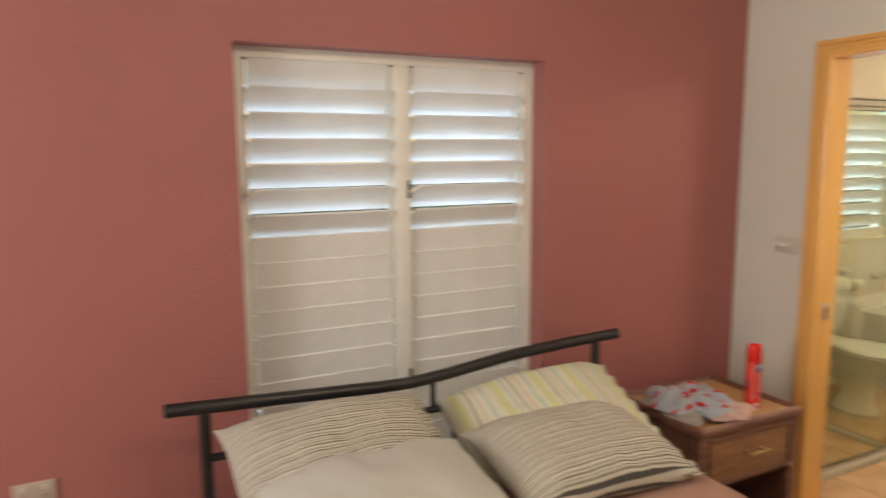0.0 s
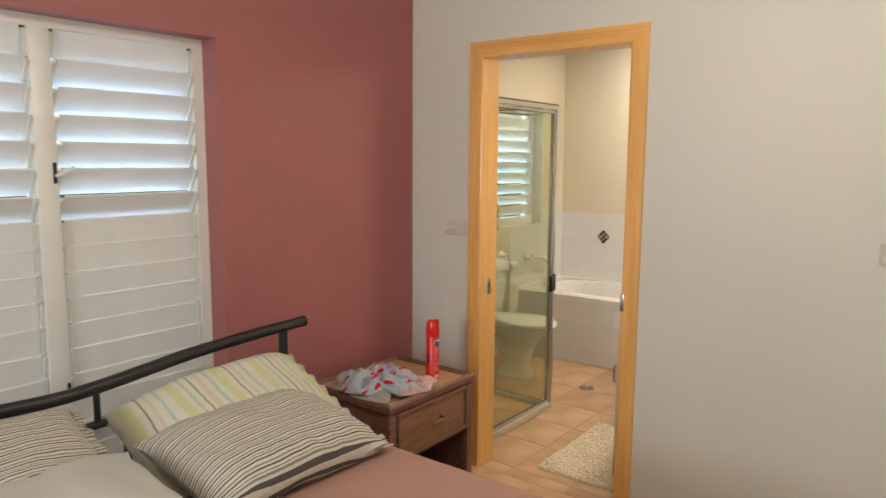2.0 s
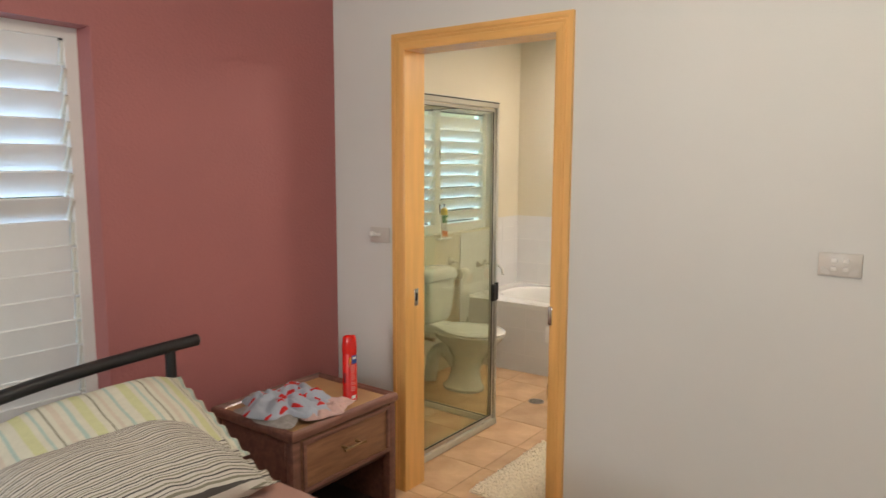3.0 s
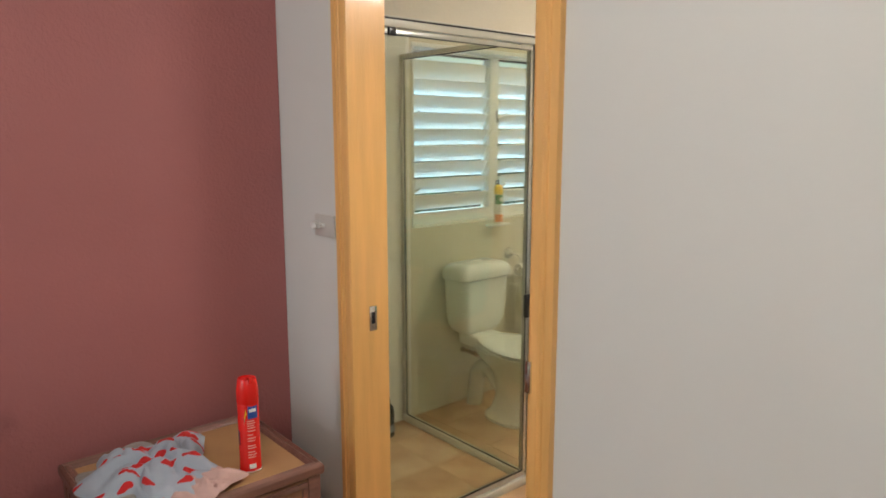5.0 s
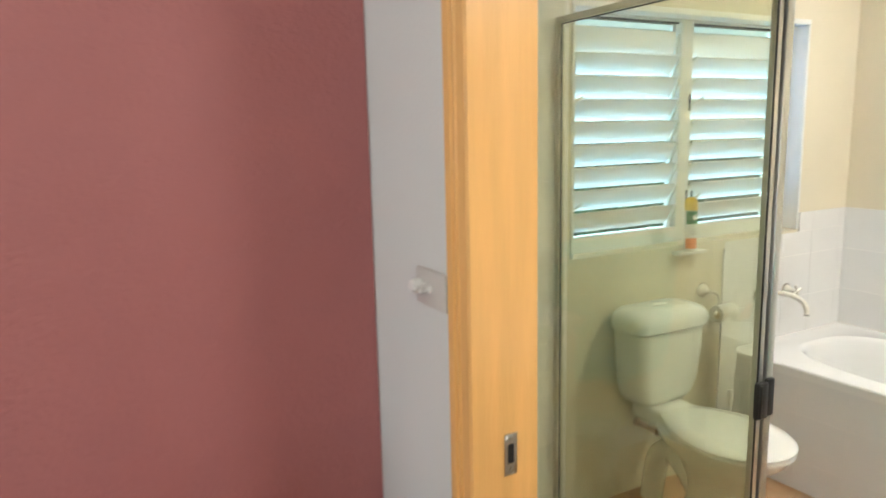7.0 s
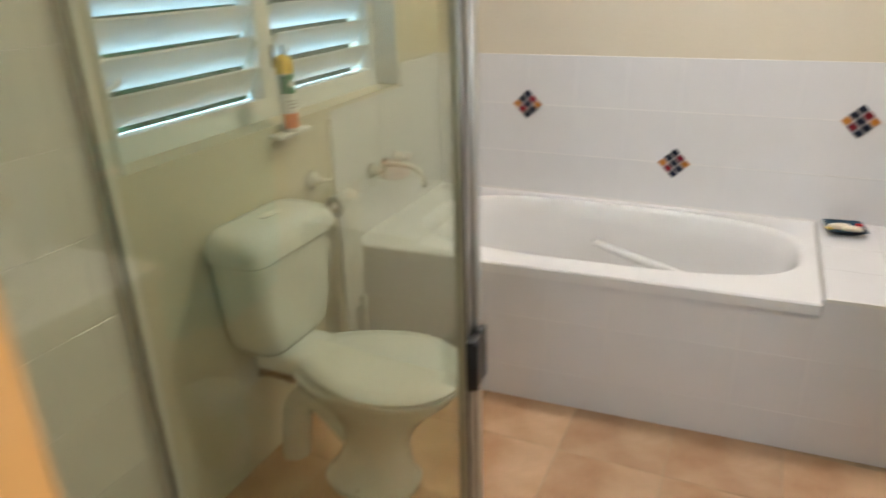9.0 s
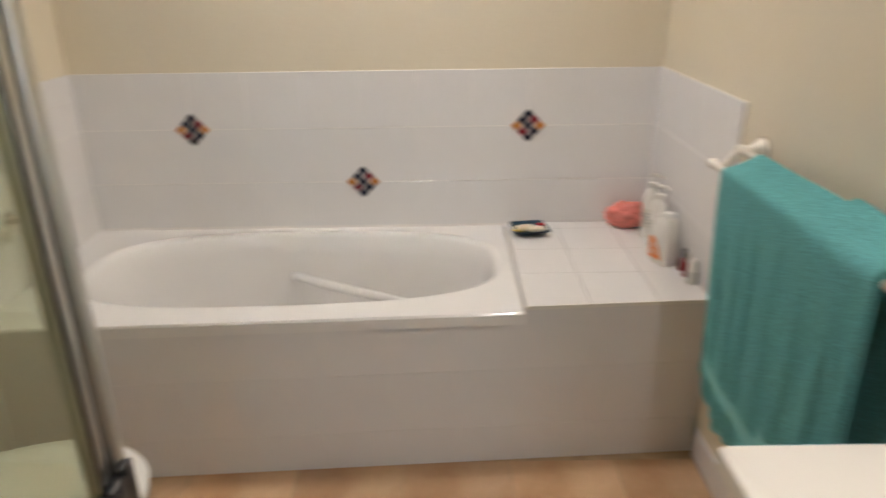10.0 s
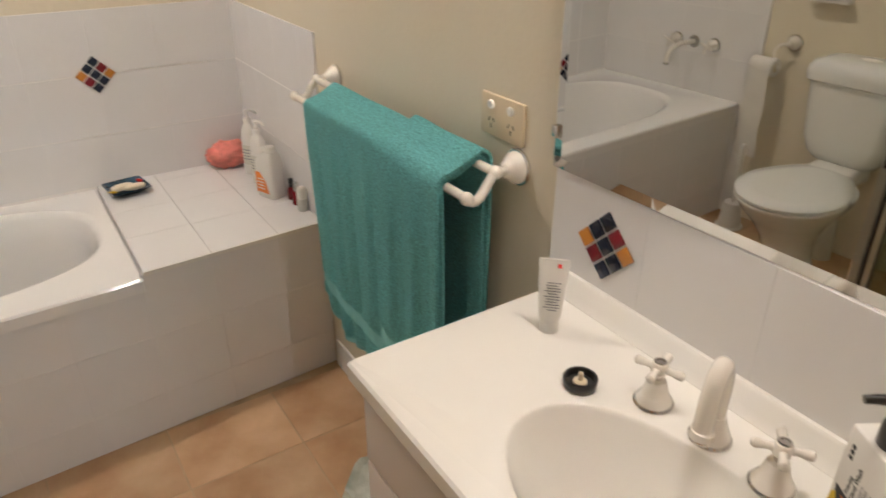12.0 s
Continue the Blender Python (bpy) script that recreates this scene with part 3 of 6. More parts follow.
L.add(soft_slab("mattress", HC - .755, HC + .755, -.80, 1.19, .32, .555, .05, WSHEET, .004))
hz = lambda x: float(np.interp(x, (-2.68, -2.05, -1.90, -1.80, -1.64, -1.47, -1.20, -.955), (.875, .842, .836, .841, .858, .877, .893, .900)))
rail = L.add(tube("top_rail", smooth_path([(HC + s, 1.27, hz(HC + s)) for s in (-.862, -.6, -.3, -.1, .05, .2, .35, .6, .86)], 6), .0215, BLACK, n=16))
for x in (HC - .862, HC + .860):
    s = -1 if x < HC else 1
    o = lathe("end_cap", [(.0, -.004), (.0225, -.004), (.0225, .006), (.016, .012), (0, .013)], BLACKP, rail, n=16, m=Matrix.Translation((x, 1.27, hz(x))) @ pose(0, 0, 0, 0, 90 * s))
for x in (-2.574, -1.057):
    L.add(tube("post", [(x, 1.27, 0), (x, 1.27, hz(x) - .01)], .0185, BLACK, n=14))
L.add(tube("lower_rail", smooth_path([(-2.574, 1.27, .70), (-2.2, 1.27, .712), (HC, 1.27, .722), (-1.4, 1.27, .715), (-1.057, 1.27, .70)], 5), .0135, BLACK, n=12))
L.add(tube("short_post", [(-1.79, 1.27, .722), (-1.79, 1.27, hz(-1.79))], .0105, BLACK, n=10))
L.add(tube("short_post", [(-1.70, 1.27, .50), (-1.70, 1.27, .722)], .0125, BLACK, n=10))
cover = soft_slab("bed_sheet", HC - .765, HC + .772, -.82, .93, .30, .578, .055, SHEET, .006, 3, 90, 90)
tagged(cover, "dusty pink fitted cover drawn up over the mattress", "bed cover")
fold = bmesh.new()
rings = []
for k in range(41):
    u = k / 40
    x, y = HC + .772 - .10 - .62 * u, .17 + .20 * u + .02 * math.sin(u * 9)
    ring = []
    for q in range(8):
        a = 2 * math.pi * q / 8
        ring.append((x, y + .020 * math.cos(a), .579 + .006 + .008 * math.sin(a) * math.sin(math.pi * u)))
    rings.append(ring)
rings_bm(fold, rings)
tagged(part("sheet_fold", fold, SHEET), "rumpled crease of dusty pink sheet on the bed", "bed cover")

pillow("striped_pillow", .74, .44, .19, MULTI, pose(-1.42, 1.065, .699, 25, -4, -3), "cotton pillow with lime, teal and sand stripes against the headboard", 1, .04, .035)
pillow("ticking_pillow", .66, .44, .18, TICK, pose(-1.475, .825, .681, 12, 1, 0), "grey ticking-striped cotton pillow lying flat on the bed", 2, .05, .015)
pillow("ticking_pillow", .68, .46, .17, TICK, pose(-2.21, 1.02, .728, 27, 0, 2), "grey ticking-striped cotton pillow against the headboard", 3, .04, .03)
pillow("white_pillow", .70, .46, .16, WPILLOW, pose(-2.16, .775, .690, 13, 0, 3), "plain off-white pillow lying over a striped one", 4, 0, .03)


# ---------------- wall fittings ----------------
def wall_box(name, m, w, h, label, mat=WPLAS):
    """A switch or socket plate: its face along local x, upright z, standing out along -y."""
    t = new(name)
    t.matrix_basis = m
    tagged(t, label, "wall switch")
    bm = bmesh.new()
    box_bm(bm, -w / 2, w / 2, -.009, 0, -h / 2, h / 2, .003)
    part("plate", bm, mat, t)
    return t


EAST = lambda y, z: Matrix.Translation((0, y, z)) @ pose(0, 0, 0, 0, 0, -90)
sw = wall_box("light_switch", EAST(1.212, 1.212), .118, .072, "off-white double light switch plate beside the pine door frame", PLATE)
for x in (-.022, .0):
    bm = bmesh.new()
    lathe_bm(bm, [(.008, 0), (.008, .004), (.0045, .006), (.004, .016), (.006, .020), (.004, .023)], 12, pose(x, -.009, 0, 90))
    part("toggle", bm, WPLAS, sw, "white turning knob")
bm = bmesh.new()
lathe_bm(bm, [(.014, 0), (.015, .010), (.012, .018), (.008, .021)], 16, pose(-.043, -.009, 0, 90))
part("dimmer", bm, WPLAS, sw, "white dimmer knob")
gp = wall_box("wall_controls", EAST(-.657, 1.243), .118, .072, "off-white four-button switch plate with white arcs drawn as reflections", PLATE)
for x in (-.016, .016):
    for z in (.014, -.012):
        bm = bmesh.new()
        box_bm(bm, x - .0085, x + .0085, -.0125, -.008, z - .007, z + .007, .003)
        part("button", bm, WPLAS, gp)
# white arcs modelled for the bright reflections low on the glossy plate
for s in (-1, 1):
    bm = bmesh.new()
    for k in range(4):
        pts = []
        for q in range(9):
            a = radians(180 - 80 * q / 8)
            pts.append((s * (.022 - .0) + -s * (-.010 - .006 * k) * 0 + s * (.030 + math.cos(a) * (.010 + .006 * k) + .006 * k * .2), -.0095, -.036 + 0.006 + math.sin(a) * (.006 + .0052 * k)))
        tube_bm(bm, pts, .0010, 5)
    part("reflection_arcs", bm, WHITE, gp, "white arcs drawn as reflections")
ol = wall_box("power_outlet", Matrix.Translation((-3.06, P, .600)), .118, .072, "dull pale power outlet low on the pink wall", DULL)
for x in (-.03, .03):
    bm = bmesh.new()
    box_bm(bm, x - .009, x + .009, -.0125, -.008, .010, .026, .003)
    part("rocker", bm, PLATE, ol)
    bm = bmesh.new()
    for sx, rz in ((-.006, 30), (.006, -30), (0, 0)):
        b2 = bmesh.ops.create_cube(bm, size=1)["verts"]
        for v in b2:
            v.co = pose(x + sx, -.0092, -.010 - (.008 if rz == 0 else 0), 0, rz, 0) @ Vector((v.co.x * .0022, v.co.y * .001, v.co.z * .007))
    part("pin_slots", bm, BLACKP, ol)


def socket_double(name, m, label):
    t = wall_box(name, m, .120, .076, label, CPLAS)
    for x in (-.028, .028):
        bm = bmesh.new()
        lathe_bm(bm, [(.008, 0), (.0085, .004), (.006, .006)], 14, pose(x, -.009, .020, 90))
        part("button", bm, WPLAS, t)
        bm = bmesh.new()
        for sx, sz, rz in ((-.0065, -.008, 28), (.0065, -.008, -28), (0, -.019, 0)):
            b2 = bmesh.ops.create_cube(bm, size=1)["verts"]
            for v in b2:
                v.co = pose(x + sx, -.0092, sz, 0, rz, 0) @ Vector((v.co.x * .0022, v.co.y * .001, v.co.z * .008))
        part("pin_slots", bm, BLACKP, t)
    return t


socket_double("power_outlet", Matrix.Translation((1.182, 0, 1.083)) @ pose(0, 0, 0, 0, 0, 180), "aged cream double power outlet above the towel rail")


# ---------------- nightstand and what lies on it ----------------
NX0, NX1, NY0, NY1, NZ = -.778, -.190, .958, 1.442, .552
ns = empty("nightstand", (NX0 + NX1) / 2, (NY0 + NY1) / 2, 0, "brown stained wooden nightstand with one drawer, beside the pine door frame", "nightstand")
L = Local(ns)
F = .032
L.add(box("top_panel", NX0 + F, NX1 - F, NY0 + F, NY1 - F, NZ - .035, NZ - .008, TOPW, label="worn yellowish recessed top"))
rim = []
for x0, x1, y0, y1 in ((NX0, NX1, NY0, NY0 + F), (NX0, NX1, NY1 - F, NY1), (NX0, NX0 + F, NY0 + F, NY1 - F), (NX1 - F, NX1, NY0 + F, NY1 - F)):
    rim.append((x0, x1, y0, y1, NZ - .030, NZ + .006))
bm = bmesh.new()
outer = [(NX0, NY0), (NX1, NY0), (NX1, NY1), (NX0, NY1)]
prof = [(0, -.032), (-.004, -.026), (-.004, -.006), (0, .002), (.006, .006), (.012, .0), (.020, .004), (.026, .0), (.032, -.008), (.032, -.034)]
rings = []
cx, cy = (NX0 + NX1) / 2, (NY0 + NY1) / 2
for x, y in outer:
    sx, sy = (1 if x < cx else -1), (1 if y < cy else -1)
    rings.append([(x + sx * u, y + sy * u, NZ + h) for u, h in prof])
rings.append(rings[0])
rings_bm(bm, rings, False)
bmesh.ops.remove_doubles(bm, verts=bm.verts, dist=1e-5)
bmesh.ops.recalc_face_normals(bm, faces=bm.faces)
L.add(part("top_moulding", bm, BROWN, smooth=False))
for x in (NX0 + .004, NX1 - .044):
    for y in (NY0 + .004, NY1 - .044):
        L.add(box("leg", x, x + .040, y, y + .040, 0, NZ - .032, BROWN, bevel=.003))
for x0 in (NX0 + .010, NX1 - .028):
    o = L.add(box("side_panel", x0, x0 + .018, NY0 + .044, NY1 - .044, .030, NZ - .032, BROWN))
    bm = bmesh.new()
    xa, xb = (x0 - .005, x0 - .0002) if x0 < -.4 else (x0 + .0182, x0 + .023)
    y0, y1, z0, z1 = NY0 + .050, NY1 - .050, .245, NZ - .040
    for r in ((xa, xb, y0, y1, z1 - .014, z1), (xa, xb, y0, y1, z0, z0 + .014), (xa, xb, y0, y0 + .014, z0 + .014, z1 - .014), (xa, xb, y1 - .014, y1, z0 + .014, z1 - .014)):
        box_bm(bm, *r, .0015, 1)
    part("bead", bm, BROWN, o)
# inner boards: the shade of the open case is put into their darker colour
L.add(box("back_panel", NX0 + .044, NX1 - .044, NY1 - .020, NY1 - .010, .04, NZ - .034, SHADEW))
L.add(box("drawer_floor", NX0 + .044, NX1 - .044, NY0 + .03, NY1 - .02, .275, .290, SHADEW))
L.add(box("bottom_shelf", NX0 + .044, NX1 - .044, NY0 + .02, NY1 - .02, .045, .062, SHADEW))
dr = L.add(box("drawer", NX0 + .047, NX1 - .047, NY0 + .004, NY0 + .020, .305, NZ - .038, BROWNL, bevel=.002, label="lighter brown drawer front"))
bm = bmesh.new()
x0, x1, z0, z1, ya, yb = NX0 + .049, NX1 - .049, .307, NZ - .040, NY0 - .004, NY0 + .0035
for r in ((x0, x1, ya, yb, z1 - .018, z1), (x0, x1, ya, yb, z0, z0 + .018), (x0, x0 + .018, ya, yb, z0 + .018, z1 - .018), (x1 - .018, x1, ya, yb, z0 + .018, z1 - .018)):
    box_bm(bm, *r, .003, 2)
part("bead", bm, BROWN, dr)
hx, hzz = (NX0 + NX1) / 2 + .005, .422
hd = tube("handle", [(hx - .058, NY0 - .030, hzz - .002), (hx - .05, NY0 - .030, hzz), (hx, NY0 - .032, hzz + .001), (hx + .05, NY0 - .030, hzz), (hx + .058, NY0 - .030, hzz - .002)], [.007, .0055, .0048, .0055, .007], BRASS, dr, "aged brass drawer handle", 12)
for x in (hx - .038, hx + .038):
    tube("stem", [(x, NY0 + .004, hzz), (x, NY0 - .030, hzz)], [.0075, .0045], BRASS, hd, n=10)

# insect spray can
sx, sy, sz = -.357, 1.075, NZ - .008
can = empty("spray_can", sx, sy, sz, "red aerosol spray can with a red cap, standing on the nightstand", "spray can")
L = Local(can)
T = Matrix.Translation((sx, sy, sz)) @ Matrix.Diagonal((1.1, 1.1, .985, 1))
L.add(lathe("body", [(.026, 0), (.029, .003), (.029, .006), (.0275, .009), (.0275, .208), (.025, .216)], RED, n=32, m=T))
L.add(lathe("rim", [(.0278, 0), (.0298, .001), (.0298, .006), (.0278, .008)], CHROME, n=32, m=T))
cap = L.add(lathe("cap", [(.0282, .211), (.0288, .213), (.0285, .250), (.0265, .262), (.025, .276), (.023, .282), (.020, .283), (.019, .277), (.004, .276)], RED, n=32, m=T))
part("cap_notch", (lambda b: (box_bm(b, sx - .007, sx + .007, sy - .030, sy - .012, sz + .268, sz + .286, .002), b)[1])(bmesh.new()), RED, cap)


def curved_patch(r, a0, a1, z0, z1, T, n=8):
    bm = bmesh.new()
    prev = None
    for k in range(n + 1):
        a = radians(a0 + (a1 - a0) * k / n)
        c = [bm.verts.new(T @ Vector((r * math.cos(a), r * math.sin(a), z))) for z in (z0, z1)]
        if prev:
            bm.faces.new((prev[0], c[0], c[1], prev[1]))
        prev = c
    return bm


L.add(part("blue_label", curved_patch(.0279, -118, -62, .168, .205, T), BLUE, label="blue printed panel"))
L.add(part("white_name_bar", curved_patch(.0281, -111, -72, .188, .198, T), WHITE))
bm = bmesh.new()
for k, (z, w) in enumerate(((.160, 40), (.153, 44), (.146, 38), (.139, 42), (.130, 44), (.118, 30), (.108, 44), (.100, 40), (.085, 40), (.078, 44), (.066, 36), (.058, 44), (.050, 40))):
    b2 = curved_patch(.0280, -124, -124 + w, z, z + .003, T)
    me = bpy.data.meshes.new("tmp")
    b2.to_mesh(me)
    bm.from_mesh(me)
    bpy.data.meshes.remove(me)
    b2.free()
L.add(part("print_lines", bm, REDL, label="pale lines of small print"))
L.add(part("white_foot_label", curved_patch(.0281, -120, -84, .016, .030, T), WHITE))
bm = bmesh.new()
for p in (((-128, .200), (-121, .180), (-127, .182), (-141, .150), (-131, .170), (-137, .170)),):
    vs = [bm.verts.new(T @ Vector((.0281 * math.cos(radians(a)), .0281 * math.sin(radians(a)), z))) for a, z in p]
    bm.faces.new(vs)
L.add(part("yellow_flash", bm, YELL))
L.add(part("dark_picture", curved_patch(.0280, -192, -168, .085, .130, T), MAROON))


def cloth(name, cx, cy, w, d, rot, z, height, mat, label, seed, fine=1.0, edge=.35):
    """A dropped, crumpled garment: an uneven outline, soft folds and edges that meet what is under it."""
    bm = bmesh.new()
    uvl = bm.loops.layers.uv.new("uv")
    n = 56
    off = Vector((seed * 3.7, seed * 1.9, seed))
    vs, rim_pts = [], []
    for i in range(n + 1):
        row = []
        for j in range(n + 1):
            u, v = i / n * 2 - 1, j / n * 2 - 1
            a, rr = math.atan2(v, u), max(abs(u), abs(v))
            k = 1 + .16 * math.sin(a * 3 + seed) + .10 * math.sin(a * 5 + seed * 2) + .05 * math.sin(a * 9 + seed)
            sq = rr / max(1e-6, math.hypot(u, v)) * (1 - .0) if rr else 1
            sq = sq * .55 + .45
            x, y = u * sq * k * w / 2, v * sq * k * d / 2
            folds = abs(noise.noise(Vector((u * 1.9, v * 1.6, 0)) + off)) * 1.2 + .45 * abs(noise.noise(Vector((u * 4.5 * fine + v, v * 3.8 * fine, 2)) + off)) + .16 * abs(noise.noise(Vector((u * 9 + v * 3, v * 8, 4)) + off))
            h = height * ((1 - rr ** 3) ** .6 if rr < 1 else 0) * (.45 + folds)
            row.append(bm.verts.new((x, y, max(h, .002))))
        vs.append(row)
    for i in range(n):
        for j in range(n):
            f = bm.faces.new((vs[i][j], vs[i + 1][j], vs[i + 1][j + 1], vs[i][j + 1]))
            for lp, (ii, jj) in zip(f.loops, ((i, j), (i + 1, j), (i + 1, j + 1), (i, j + 1))):
                lp[uvl].uv = (ii / n * w * 1.05, jj / n * d * 1.05)
    edge_v = [vs[i][0] for i in range(n + 1)] + [vs[n][j] for j in range(1, n + 1)] + [vs[i][n] for i in range(n - 1, -1, -1)] + [vs[0][j] for j in range(n - 1, 0, -1)]
    low = [bm.verts.new((v.co.x * .97, v.co.y * .97, 0)) for v in edge_v]
    for k in range(len(edge_v)):
        q = (k + 1) % len(edge_v)
        bm.faces.new((edge_v[k], low[k], low[q], edge_v[q]))
    bm.faces.new(low)
    bmesh.ops.recalc_face_normals(bm, faces=bm.faces)
    ob = part(name, bm, mat, at=pose(cx, cy, z, 0, 0, rot))
    return tagged(ob, label, "clothes")


cloth("folded_shirt", -.620, 1.195, .30, .40, 4, NZ + .004, .018, GREYG, "grey marl garment folded at the bottom of the pile", 4, .6)
cloth("folded_shirt", -.545, 1.045, .25, .15, -12, NZ + .008, .030, PINKG, "pale pink garment crumpled in the pile of clothes", 7, 1)
cloth("folded_shirt", -.590, 1.190, .33, .36, -14, NZ + .016, .050, CHILLI, "pale grey garment printed with red chillies on the nightstand", 11, .75)


# ---------------- bath ----------------
BX, BY0, BZ = 1.940, .545, .520
LZ = .532
bath = empty("bathtub", 2.33, 1.3, 0, "white acrylic bathtub set into a tiled surround", "bathtub")
L = Local(bath)
n = 48
bm = bmesh.new()
rr = lambda i, z, r: rounded_rect(BX + i, FAR - .001 - i * .3, BY0 + i, N - .001 - i * .3, z, r, n)
oc = lambda g, z, p=3.0: superellipse(2.348, 1.262, .300 - g, .660 - g * 1.4, z, n, p)


def aligned(ring, cx, cy):
    """Turns a ring so that its points match the bearings of an oval, for a clean skin."""
    return sorted(ring, key=lambda q: math.atan2((q[1] - cy) / 1.5, q[0] - cx) % (2 * math.pi))


rings = [rr(0, BZ - .038, .006), rr(0, BZ - .006, .008), rr(.005, BZ, .010), oc(-.022, BZ + .001), oc(-.014, BZ + .004), oc(-.004, BZ - .001), oc(.004, BZ - .014), oc(.018, .44), oc(.035, .34), oc(.06, .22), oc(.09, .15), oc(.14, .125), oc(.24, .12)]
rings = [aligned(r, 2.348, 1.262) for r in rings]
rings_bm(bm, rings, False)
bm.verts.ensure_lookup_table()
bm.faces.new([bm.verts[len(bm.verts) - n + k] for k in range(n)])
bmesh.ops.recalc_face_normals(bm, faces=bm.faces)


def bath_skew(b):
    """Draws the front of the tub out of square with the far wall."""
    for v in b.verts:
        v.co.x += (.080 - .047 * v.co.y) * (FAR - v.co.x) / (FAR - BX)


bath_skew(bm)
tub = L.add(part("tub", bm, ACRYL))
arm = bmesh.new()
ap = [(2.615, 1.335, .372), (2.585, 1.325, .378), (2.52, 1.18, .364), (2.46, 1.02, .350), (2.40, .873, .338), (2.36, .83, .330)]
tube_bm(arm, ap, [.008, .015, .017, .017, .014, .006], 12)
bath_skew(arm)
part("arm_rest", arm, ACRYL, tub)
lathe("waste", [(.0, .124), (.030, .124), (.030, .127), (.024, .129), (0, .129)], CHROME, tub, "chrome waste", m=Matrix.Translation((2.35, 1.72, 0)))


# ---------------- vanity, basin, taps ----------------
VZ, VXA, VXB, VYB = .830, .128, 1.010, .415
van = empty("vanity", .57, .2, 0, "white vanity cabinet with a cultured marble basin top and drawers", "vanity")
L = Local(van)
cab = L.add(boxes("cabinet", [(VXA + .02, VXB - .018, .004, VYB - .035, .08, VZ - .150), (VXA + .02, VXA + .038, .004, VYB - .035, VZ - .150, VZ - .035), (VXB - .036, VXB - .018, .004, VYB - .035, VZ - .150, VZ - .035), (VXA + .038, VXB - .036, VYB - .041, VYB - .035, VZ - .150, VZ - .035), (VXA + .04, VXB - .04, .004, VYB - .08, 0, .08)], CABIN, bevel=.001))
xs = ((VXB - .262, VXB - .020), (VXA + .318, VXB - .266), (VXA + .022, VXA + .314))
for k, (a, b) in enumerate(xs):
    rows = ((.085, .270), (.274, .455), (.459, .640), (.644, VZ - .040)) if k == 0 else ((.085, .640), (.644, VZ - .040))
    for z0, z1 in rows:
        f = box("drawer_front" if k == 0 or z0 > .6 else "cupboard_door", a, b, VYB - .0345, VYB - .016, z0, z1, CABIN, None, .003)
        L.add(f)
        if (k == 0 and z0 < .6) or z0 < .2:
            hx0 = (a + b) / 2
            zz = (z0 + z1) / 2 if k == 0 else z1 - .08
            if k == 0:
                hp = [(hx0 - .045, VYB - .017, zz), (hx0 - .043, VYB + .008, zz), (hx0 - .025, VYB + .016, zz), (hx0 + .025, VYB + .016, zz), (hx0 + .043, VYB + .008, zz), (hx0 + .045, VYB - .017, zz)]
                hp = [(hx0 + .003 + (p[0] - hx0) * .12, p[1], zz + .035 + (p[0] - hx0)) for p in hp]
            else:
                hx0 = a + .05
                hp = [(hx0, VYB - .017, zz - .045), (hx0, VYB + .008, zz - .043), (hx0, VYB + .016, zz - .02), (hx0, VYB + .016, zz + .02), (hx0, VYB + .008, zz + .043), (hx0, VYB - .017, zz + .045)]
            tube("handle", smooth_path(hp, 3), .0045, CHROME, f, "chrome bow handle", 8)
n = 48
bm = bmesh.new()
bc, ba, bb = (.532, .252), .244, .131
ring = lambda g, z, p=2.15: aligned(superellipse(bc[0], bc[1], ba - g, bb - g * .8, z, n, p), *bc)
outer = lambda i, z, r: aligned(rounded_rect(VXA + i, VXB - i, .002 + i * .1, VYB - i, z, r, n), *bc)
rings = [outer(.004, VZ - .034, .006), outer(0, VZ - .030, .006), outer(0, VZ - .005, .008), outer(.004, VZ, .010), ring(-.004, VZ), ring(-.001, VZ - .0006), ring(.001, VZ - .002), ring(.004, VZ - .007), ring(.012, VZ - .021), ring(.022, VZ - .038), ring(.034, VZ - .056), ring(.050, VZ - .078), ring(.066, VZ - .096), ring(.084, VZ - .111), ring(.100, VZ - .120), ring(.112, VZ - .126, 2.0)]
rings_bm(bm, rings, False)
bm.verts.ensure_lookup_table()
bm.faces.new([bm.verts[len(bm.verts) - n + k] for k in range(n)])
top = L.add(part("basin_top", bm, MARBLE, label="glossy cream-white moulded top with an oval basin"))
bm = bmesh.new()
prof = [(.0015, VZ - .002), (.0015, VZ + .036), (.004, VZ + .040), (.012, VZ + .040), (.016, VZ + .036), (.019, VZ + .012), (.030, VZ + .001), (.030, VZ - .002)]
rings_bm(bm, [[(x, y, z) for y, z in prof] for x in (VXA, VXB - .002)], True)
bmesh.ops.recalc_face_normals(bm, faces=bm.faces)
L.add(part("upstand", bm, MARBLE))
bm = bmesh.new()
rings_bm(bm, [[(WI + y, yy, z) for y, z in prof] for yy in (.02, VYB - .012)], True)
bmesh.ops.recalc_face_normals(bm, faces=bm.faces)
L.add(part("upstand", bm, MARBLE))
lathe("waste", [(.0, VZ - .1265), (.026, VZ - .1265), (.026, VZ - .122), (.021, VZ - .1205), (.016, VZ - .1235), (0, VZ - .124)], CHROME, top, "chrome basin waste", m=Matrix.Translation((bc[0], bc[1] - .01, 0)))


